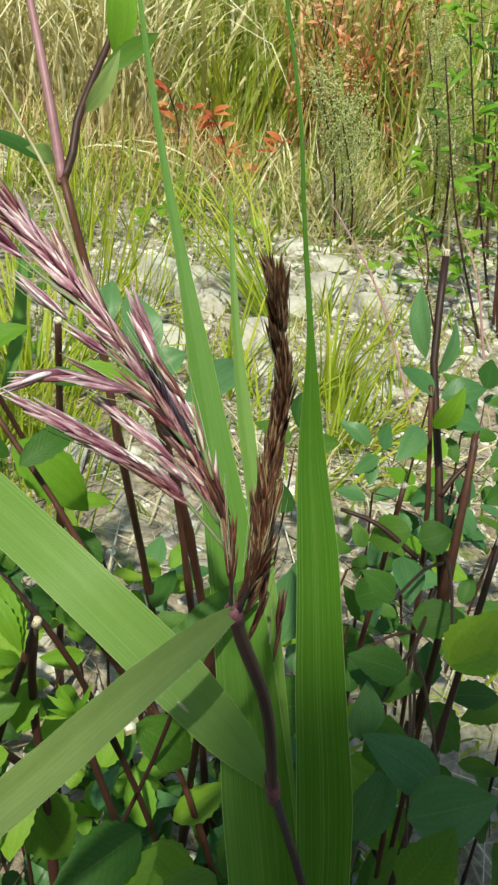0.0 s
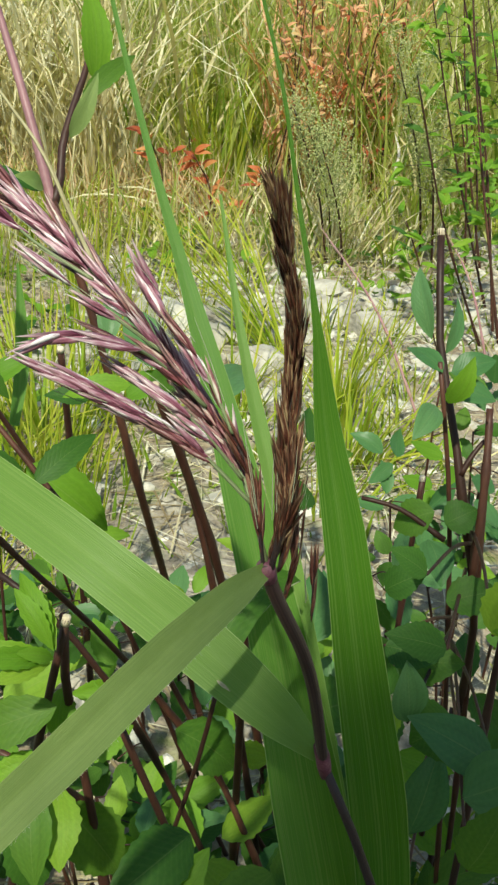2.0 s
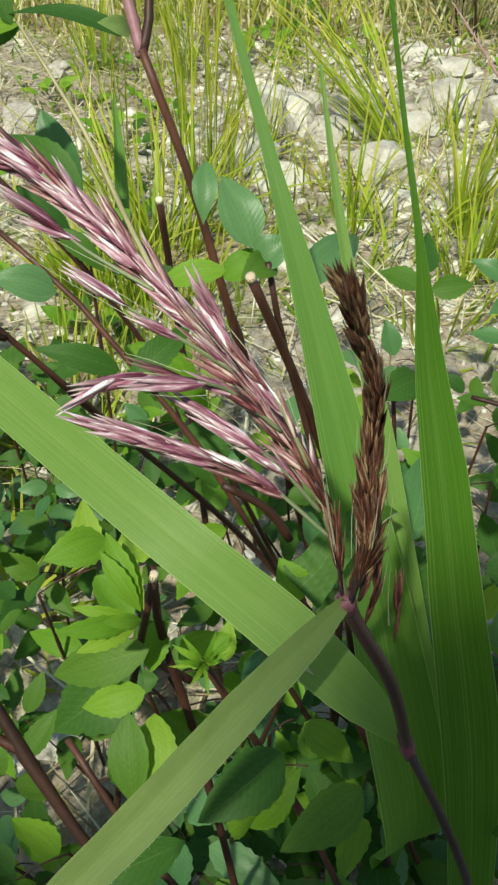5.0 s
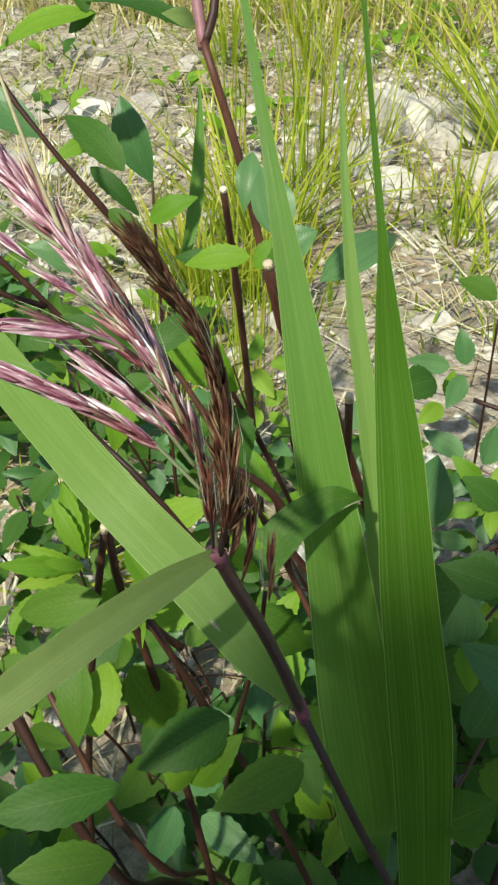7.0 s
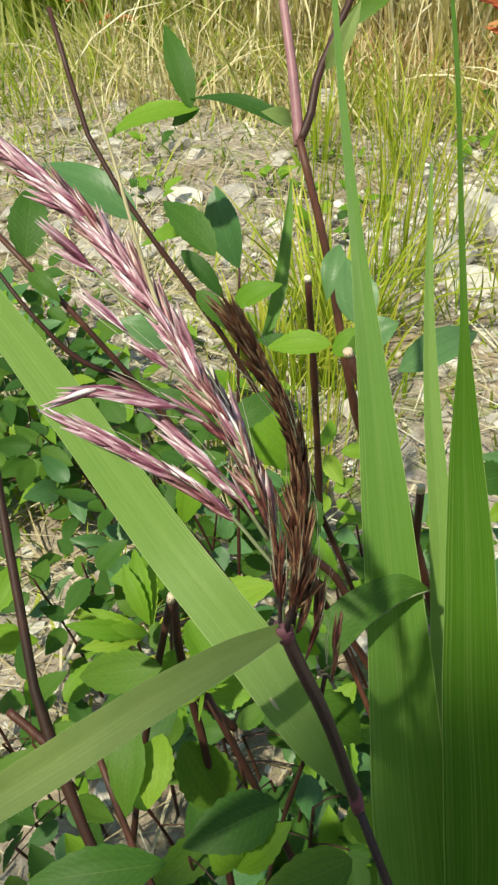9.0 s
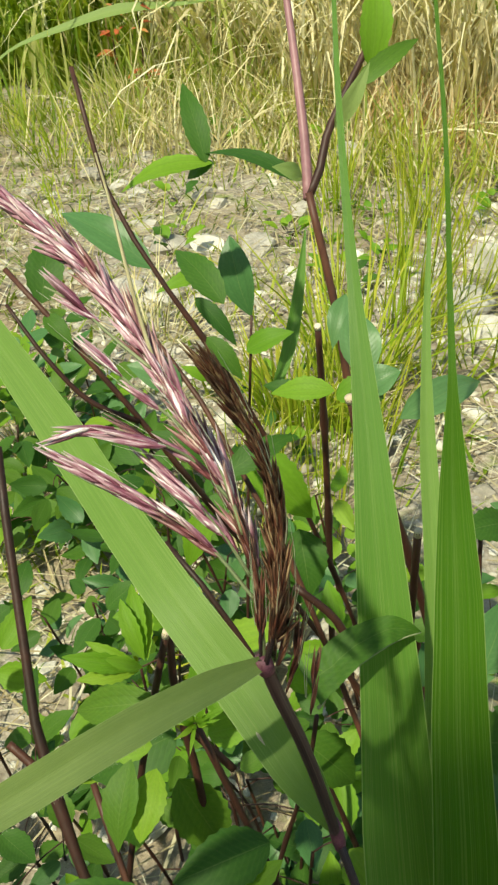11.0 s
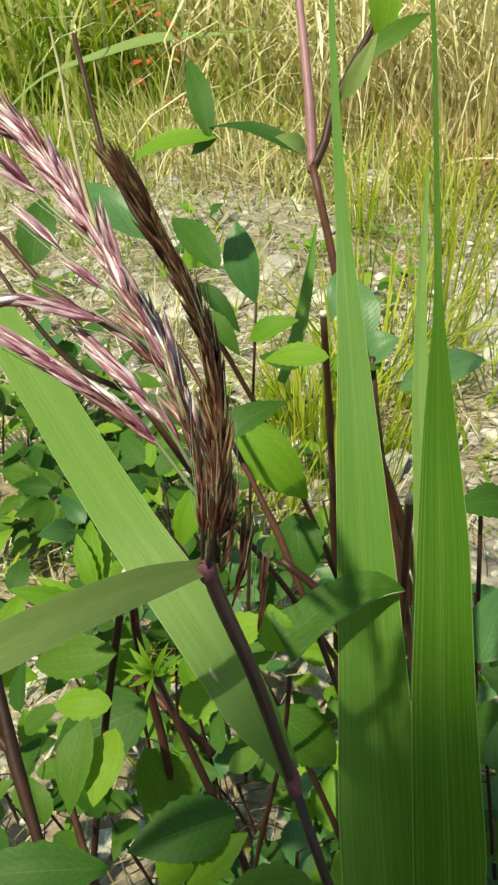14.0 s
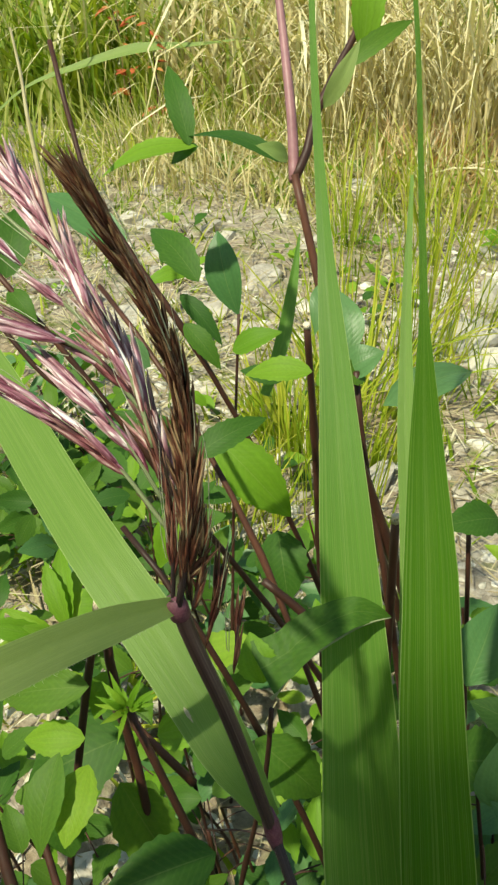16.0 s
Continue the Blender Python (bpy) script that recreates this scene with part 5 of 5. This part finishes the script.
# dry and green wisps and small broad-leaved plants over the stony ground
r = random.Random(91)
for i in range(26):
    x, y = r.uniform(-1.05, -0.28), r.uniform(0.75, 1.95)
    tuft((x, y), r.randint(14, 26), r.uniform(0.05, 0.13), 0.1, r.uniform(0, 6), 2.5, "wispy low dead grass on stony soil", r.choice(("dry", "dry", "tuft")), 90 + i, 0.9, 0.04, 0.8, 0.0022)


def small_weed(at, size, count, seed, label="small broad-leaved green weed on stony soil"):
    p = thing("small_weed", on_ground(at[0], at[1]), label, "weed", "small weeds")
    r = random.Random(seed)
    o = Vector(on_ground(at[0], at[1]))
    for i in range(count):
        a = i * 2.4 + r.uniform(-0.3, 0.3)
        d = Vector((math.cos(a), math.sin(a), r.uniform(0.3, 1.4))).normalized()
        b = o + Vector((0, 0, size * 0.3 * i / count))
        stem(p, [b - Vector((0, 0, 0.003)), b + d * size * 0.3, b + d * size * 0.6], 0.0006, 0.0005, "stem", "leaf_stalk", 5, 5)
        leaf(p, b + d * size * 0.6, b + d * size * r.uniform(1.1, 1.5) - Vector((0, 0, size * 0.2)), size * r.uniform(0.30, 0.45), (d.x * 0.3, -0.4, 1), r.choice(("leaf", "young", "young")), n=7, cross=5)
    return p


for i in range(40):
    x, y = (r.uniform(-1.0, -0.25), r.uniform(0.7, 2.0)) if i % 3 else (r.uniform(-0.2, 0.45), r.uniform(1.5, 2.1))
    small_weed((x, y), r.uniform(0.025, 0.06), r.randint(5, 9), 300 + i)

# small ground herbs
def cover(x, y):
    return max(0.0, 0.22 + 0.9 * noise.noise(Vector((x * 2.5, y * 2.5, 20))) + (0.35 if y > 1.6 or x < -0.3 else 0))


spots = spread(14000, -2.2, 1.0, 0.35, 2.7, 15, cover)
r = np.random.default_rng(16)
n = len(spots)
tagged(new("ground_herbs", blades_mesh("ground_herbs", spots, r.uniform(0.01, 0.05, n), r.uniform(0.002, 0.006, n), r.uniform(0.2, 1.2, n), r.uniform(0, 6.28, n), M["cover"], 0.6, 3, 6)),
       "tiny green herbs and moss on the gravel", "ground cover", "", "stuff")


# ---- tall grass behind ----
def meadow(name, n, x0, x1, y0, y1, h0, h1, w, mat, label, seed, keep=None, lean=0.25, curl=0.8):
    def edge(x, y):
        """Stands thin out unevenly towards their borders."""
        w = 0.16 * min(x1 - x0, 3.0)
        k = min((x - x0) / w, (x1 - x) / w, 1.0) + 0.5 * noise.noise(Vector((x * 1.3, y * 1.3, seed)))
        return (keep(x, y) if keep else 1.0) * (1.0 if k > 0.9 else max(0.0, k))

    spots = spread(n, x0, x1, y0, y1, seed, edge)
    r = np.random.default_rng(seed + 1)
    k = len(spots)
    me = blades_mesh(name, spots, r.uniform(h0, h1, k), w * r.uniform(0.5, 1.5, k), np.abs(r.normal(0, lean, k)), r.uniform(0, 6.28, k), M[mat], curl, 6, seed + 2)
    return tagged(new(name, me), label, "grass", "", "stuff")


def patchy(scale, z, low=0.0):
    return lambda x, y: max(low, 0.5 + 1.4 * noise.noise(Vector((x * scale, y * scale, z))))


def green_zone(scale, z, low):
    """Thins out over the stand of dead grass."""
    f = patchy(scale, z, low)
    return lambda x, y: f(x, y) * (0.15 if -1.35 < x / y * 2.6 + 0.25 * noise.noise(Vector((x * 2, y * 2, 0))) < -0.40 or x / y < -0.5 else 1.0)


def green_zone_inverse(x, y):
    return 1.0 if -1.4 < x / y * 2.6 + 0.25 * noise.noise(Vector((x * 2, y * 2, 0))) < -0.35 else 0.0


meadow("short_green_grass", 2000, -2.6, 1.2, 1.75, 2.5, 0.06, 0.26, 0.005, "grass", "short yellow-green grass at the edge of the gravel", 47, lambda x, y: patchy(2.0, 2, 0.12)(x, y) * (0.35 if -0.65 < x < 0.0 else 1.0), 0.5, 1.0)
meadow("tall_green_grass", 9000, -5.0, 3.4, 2.2, 3.6, 0.20, 0.70, 0.009, "grass", "tall yellow-green grass at the back of the gravel", 50, green_zone(1.5, 3, 0.15), 0.3, 1.1)
meadow("tall_green_grass", 9000, -7.0, 5.0, 3.4, 7.5, 0.5, 1.1, 0.014, "grass", "tall yellow-green grass further back", 53, green_zone(0.8, 5, 0.2), 0.25, 1.0)
meadow("dry_tall_grass", 1700, -2.0, -0.3, 2.35, 3.8, 0.30, 0.95, 0.009, "dry", "tall straw-coloured dead grass with bent leaves", 56, green_zone_inverse, 0.4, 3.0)
meadow("dry_tall_grass", 6500, -5.0, 3.0, 2.3, 6.5, 0.3, 1.1, 0.009, "dry", "scattered straw-coloured dead grass", 59, patchy(1.1, 8, 0.1), 0.3, 1.5)
meadow("rust_grass", 210, 0.04, 0.42, 2.32, 2.70, 0.34, 0.78, 0.0055, "rust", "rust-red autumn grass", 62, patchy(6.0, 4, 0.1), 0.3, 1.2)
meadow("rust_grass", 1500, -0.60, -0.02, 2.02, 2.48, 0.05, 0.19, 0.004, "tan_grass", "low patch of orange-brown dead grass", 80, None, 0.9, 0.8)
meadow("brown_low_grass", 2600, -1.2, 0.5, 1.75, 2.5, 0.05, 0.20, 0.004, "dry", "low orange-brown dead grass", 65, None, 0.7, 0.9)
meadow("dry_tall_grass", 420, -0.80, -0.22, 2.14, 2.40, 0.35, 0.85, 0.006, "dry", "upright straw-coloured dead stems", 83, patchy(3.0, 6, 0.1), 0.28, 2.0)
meadow("leafy_green_weeds", 5200, -3.6, -1.2, 2.35, 4.2, 0.12, 0.60, 0.020, "cover", "dense green leafy weeds behind the gravel", 66, None, 0.5, 1.4)
meadow("rough_grass", 20000, -6, 6, -5, 2.6, 0.05, 0.34, 0.008, "grass", "rough grass round about", 74, lambda x, y: 0.0 if -1.75 + 0.2 * math.sin(y * 5) < x < 1.0 + 0.15 * math.sin(y * 4) and y > -0.3 else patchy(0.7, 11, 0.15)(x, y), 0.5, 0.9)
meadow("tall_green_grass", 700, 0.25, 1.4, 2.05, 2.75, 0.25, 0.75, 0.007, "grass", "pale green grass behind leafy weeds", 86, None, 0.3, 1.2)
meadow("dry_tall_grass", 420, 0.30, 1.2, 2.05, 2.5, 0.15, 0.50, 0.006, "dry", "pale straw-coloured grass among leafy weeds", 89, None, 0.35, 1.6)
meadow("tall_far_grass", 9000, -14, 9, 7, 16, 0.9, 1.9, 0.025, "grass", "far bank of tall grass", 68, None, 0.2, 0.9)


def far_wood():
    """A far belt of shrubs as many small leaf clumps."""
    r = np.random.default_rng(71)
    n = 16000
    x = r.uniform(-40, 35, n)
    y = 24 + r.uniform(0, 10, n) + 2 * np.sin(x * 0.5)
    top = 4.5 + 1.6 * np.sin(x * 0.9 + 1) + 1.1 * np.sin(x * 2.3)
    z = r.uniform(0, 1, n) ** 0.7 * top
    spots = np.stack([x, y, z], -1)
    me = blades_mesh("far_shrubs", spots, r.uniform(0.35, 0.8, n), r.uniform(0.2, 0.45, n), r.uniform(0, 2.5, n), r.uniform(0, 6.28, n), M["cover"], 0.8, 3, 72)
    tagged(new("far_shrubs", me), "far belt of green shrubs", "shrubs", "", "stuff")


far_wood()


# ---- single plants at the back ----
def red_plant(at, height, count, seed, label="weed with orange-red lance-shaped leaves"):
    p = thing("red_weed", at, label, "weed", "red weeds")
    r = random.Random(seed)
    top = Vector(at) + Vector((r.uniform(-0.05, 0.05), 0, height))
    stem(p, [top, Vector(at) + Vector((0.01, 0, height * 0.5)), Vector(at) - Vector((0, 0, 0.01))], 0.0012, 0.003, "stem", "stem", 6, 10)
    line = curve([Vector(at), Vector(at) + Vector((0.01, 0, height * 0.5)), top], 20)
    for i in range(count):
        b = line[r.randint(4, 19)]
        a = r.uniform(0, 6.28)
        d = Vector((math.cos(a), math.sin(a), r.uniform(-0.5, 0.6))).normalized()
        leaf(p, b + d * 0.006, b + d * r.uniform(0.035, 0.07), r.uniform(0.010, 0.018), (0, -0.7, 0.7), "red", n=7, cross=5)
    return p


red_plant((-0.072, 2.023, 0.000), 0.17, 16, 1)
red_plant((0.016, 2.034, 0.000), 0.12, 12, 2, "low weed with crumpled red-brown leaves")
red_plant((-0.185, 2.100, 0.000), 0.19, 11, 3)
red_plant((0.319, 2.266, 0.000), 0.16, 7, 4)
red_plant((-0.127, 2.206, 0.000), 0.16, 8, 10)
red_plant((0.15, 2.36, 0), 0.54, 12, 5, "tall weed with rust-red leaves")
red_plant((0.34, 2.40, 0), 0.62, 14, 6, "tall weed with rust-red leaves")
red_plant((0.25, 2.38, 0), 0.58, 14, 7, "tall weed with rust-red leaves")
red_plant((-1.33, 2.30, 0), 0.33, 24, 8, "tall weed with rust-red leaves")
red_plant((-1.22, 2.26, 0), 0.30, 16, 9, "tall weed with rust-red leaves")


def rust_weed(at, height, seed):
    """A twiggy weed gone rust-red: a stem, side twigs and many small leaves."""
    p = thing("rust_weed", on_ground(*at), "twiggy weed with small rust-red leaves", "weed", "rust weeds")
    r = random.Random(900 + seed)
    o = Vector(on_ground(*at))
    top = o + Vector((r.uniform(-0.08, 0.08), r.uniform(-0.04, 0.04), height))
    mid = o.lerp(top, 0.5) + Vector((r.uniform(-0.03, 0.03), 0, 0))
    stem(p, [top, mid, o - Vector((0, 0, 0.01))], 0.0010, 0.0026, "stem", "stem", 6, 12)
    line = curve([o, mid, top], 30)
    for i in range(9):
        b = line[r.randint(8, 27)]
        a = r.uniform(0, 6.28)
        e = b + Vector((math.cos(a) * 0.06, math.sin(a) * 0.05, r.uniform(0.05, 0.13)))
        stem(p, [b, (b + e) / 2 + Vector((0, 0, -0.008)), e], 0.0008, 0.0005, "stem", "twig", 5, 6)
        for j in range(5):
            q = b.lerp(e, r.uniform(0.25, 1.0))
            d = Vector((r.uniform(-1, 1), r.uniform(-1, 0.6), r.uniform(-0.3, 0.9))).normalized()
            leaf(p, q, q + d * r.uniform(0.022, 0.045), r.uniform(0.007, 0.012), (0, -0.7, 0.7), "rust_leaf", n=6, cross=3)
    return p


for k, (x, y, hh) in enumerate(((0.07, 2.30, 0.46), (0.13, 2.42, 0.62), (0.20, 2.33, 0.52), (0.25, 2.46, 0.66), (0.31, 2.36, 0.54), (0.37, 2.44, 0.60), (0.16, 2.28, 0.40), (0.28, 2.29, 0.44))):
    rust_weed((x, y), hh, k)


def plume_weed(at, top, seed, label="grey-green weed with feathery seed plumes"):
    p = thing("plume_weed", at, label, "weed", "feathery weeds")
    r = random.Random(seed)
    at, top = Vector(at), Vector(top)
    height = top.z - at.z
    mid = at.lerp(top, 0.5) + Vector(((top.x - at.x) * -0.15, 0, 0))
    stem(p, [top, mid, at - Vector((0, 0, 0.01))], 0.0012, 0.0028, "stem", "stem", 6, 12)
    line = curve([at, mid, top], 30)
    twigs, seeds = Shape(), []
    for i in range(40):
        b = line[r.randint(9, 29)]
        a = r.uniform(0, 6.28)
        ln = r.uniform(0.05, 0.13) * (1.2 - (b.z - at.z) / height * 0.5)
        e = b + Vector((math.cos(a) * ln * 0.6, math.sin(a) * ln * 0.6, ln))
        twigs.tube([b, (b + e) / 2 + Vector((0, 0, -0.01)), e], (0.0007, 0.0005, 0.0003), 4, False)
        for j in range(24):
            t = r.uniform(0.2, 1.0)
            q = b.lerp(e, t) + Vector((r.gauss(0, 0.008), r.gauss(0, 0.008), r.gauss(0, 0.006)))
            seeds.append(tuple(q))
    tagged(part("twig", twigs, M["seed"], p), kind="stuff")
    sizes = np.random.default_rng(seed).uniform(0.0011, 0.0024, len(seeds))
    tagged(part("seed_head", lumps_mesh("seed_head", np.array(seeds), sizes, 0.9, M["seed"], seed, 1), None, p, "tiny pale green seed heads"), kind="stuff")
    return p


plume_weed((0.186, 1.767, 0.000), (0.097, 1.723, 0.310), 1)
plume_weed((0.217, 1.738, 0.000), (0.148, 1.666, 0.257), 2)
plume_weed((0.205, 1.880, 0.000), (0.126, 1.750, 0.278), 5)
plume_weed((0.390, 1.836, 0.000), (0.279, 1.756, 0.407), 3)
plume_weed((0.401, 1.767, 0.000), (0.306, 1.681, 0.382), 4)


def tall_weed(at, top, seed, label="tall weed with dark stem and paired green leaves"):
    p = thing("tall_weed", at, label, "weed", "tall weeds")
    r = random.Random(seed)
    at, top = Vector(at), Vector(top)
    mid = at.lerp(top, 0.5) + Vector((r.uniform(-0.02, 0.02), 0, 0))
    stem(p, [top, mid, at - Vector((0, 0, 0.01))], 0.0009, 0.0024, "stem", "stem", 7, 16, "", 5)
    line = curve([at, mid, top], 40)
    for i in range(8, 40, 4):
        b = line[i]
        a = r.uniform(0, 6.28)
        for sgn in (1, -1):
            d = Vector((math.cos(a) * sgn, math.sin(a) * sgn * 0.6, r.uniform(-0.1, 0.6))).normalized()
            tip = b + d * r.uniform(0.03, 0.06)
            if r.random() < 0.45:
                stem(p, [b, (b + tip) / 2, tip], 0.0006, 0.0004, "stem", "leaf_stalk", 5, 5)
                for _ in range(4):
                    e = (d + Vector((r.uniform(-0.8, 0.8), r.uniform(-0.5, 0.5), r.uniform(-0.4, 0.4)))).normalized()
                    leaf(p, tip, tip + e * r.uniform(0.020, 0.038), r.uniform(0.007, 0.012), (0.1, -0.7, 0.7), "young", n=9, cross=5)
            else:
                leaf(p, b + d * 0.004, tip, r.uniform(0.008, 0.013), (0.1, -0.7, 0.7), r.choice(("leaf", "young")), n=9, cross=5)
    return p


tall_weed((0.417, 1.379, 0.000), (0.259, 1.404, 0.408), 1)
tall_weed((0.449, 1.430, 0.000), (0.295, 1.544, 0.637), 2)
tall_weed((0.448, 1.383, 0.000), (0.318, 1.525, 0.664), 3)
tall_weed((0.463, 1.534, 0.000), (0.276, 1.580, 0.580), 4)
tall_weed((0.489, 1.435, 0.000), (0.378, 1.444, 0.439), 5)
tall_weed((0.330, 1.464, 0.000), (0.270, 1.414, 0.196), 6, "small weed with thin dark stem and green leaves")


tall_weed((0.458, 1.710, 0.000), (0.353, 1.742, 0.482), 20)
tall_weed((0.500, 1.749, 0.000), (0.394, 1.850, 0.565), 21)
tall_weed((0.533, 1.721, 0.000), (0.437, 1.819, 0.517), 22)
tall_weed((0.503, 1.818, 0.000), (0.427, 1.922, 0.396), 23)
tall_weed((0.565, 1.759, 0.000), (0.485, 1.989, 0.603), 24)
tall_weed((0.548, 1.862, 0.000), (0.472, 2.012, 0.450), 25)


def bare_stalk(top, mid, low, label, mat="pink_stem", r0=0.0022, seed=0):
    p = thing("dry_stalk", low, label, "stalk", "dry stalks")
    stem(p, [top, mid, Vector(low) - Vector((0, 0, 0.01))], r0 * 0.5, r0, mat, "stem", 7, 20, "", 4)
    r = random.Random(seed)
    line = curve([top, mid, low], 30)
    s = Shape()
    for i in range(70):
        b = line[r.randint(0, 22)]
        d = Vector((r.uniform(-1, 1), r.uniform(-1, 1), r.uniform(-0.2, 1))).normalized()
        s.tube([b, b + d * r.uniform(0.008, 0.022)], (0.0006, 0.0003), 3, False)
    tagged(part("dry_bristles", s, M["dry"], p), kind="stuff")
    return p


bare_stalk((0.128, 1.339, 0.201), (0.202, 1.120, 0.134), (0.269, 1.024, 0.000), "leaning reddish dead stalk with dry bristles", seed=1)
bare_stalk((0.334, 1.440, 0.183), (0.365, 1.350, 0.132), (0.409, 1.291, 0.000), "leaning reddish dead stalk with dry bristles", seed=2)
bare_stalk((0.250, 1.265, 0.181), (0.262, 1.188, 0.151), (0.336, 1.283, 0.000), "thin dark dead stalk", "stem", 0.0016, 3)
stalk = thing("curled_dry_leaf", (0.346, 1.903, 0.000), "curled whitish dead leaf on a thin stalk", "leaf")
s = Shape()
strap(s, [(0.342, 2.024, 0.082), (0.349, 2.053, 0.130), (0.357, 2.082, 0.178), (0.347, 2.102, 0.209)], (0.002, 0.006, 0.006, 0.002), (0, -1, 0.2), 0.7, 16, 5)
part("leaf", s, M["white"], stalk)
stem(stalk, [(0.342, 2.024, 0.082), (0.349, 1.995, 0.034), (0.346, 1.903, 0.000)], 0.001, 0.0015, "dry", "stem", 6, 6)
s = Shape()
leaf_shape(s, (-0.171, 1.975, 0.005), (-0.142, 1.980, 0.012), 0.016, (0, -0.8, 0.6))
petal = part("white_scrap", s, M["white"], None)
tagged(petal, "small white dry flake lying on grass", "flake")

# arching silver leaf at the back
arch = thing("arching_grass", (-1.3, 2.5, 0), "long grey-green grass leaf arching over dry grass", "grass")
s = Shape()
strap(s, [(-0.971, 2.356, 0.261), (-1.101, 2.289, 0.249), (-1.245, 2.218, 0.241), (-1.370, 2.138, 0.206), (-1.480, 2.061, 0.165), (-1.549, 1.885, 0.043), (-1.3, 2.5, 0.02)], (0.002, 0.012, 0.034, 0.022, 0.008, 0.006, 0.006), (0.3, -0.6, 0.75), 0.2, 40, 5)
part("leaf", s, M["pale_blade"], arch)
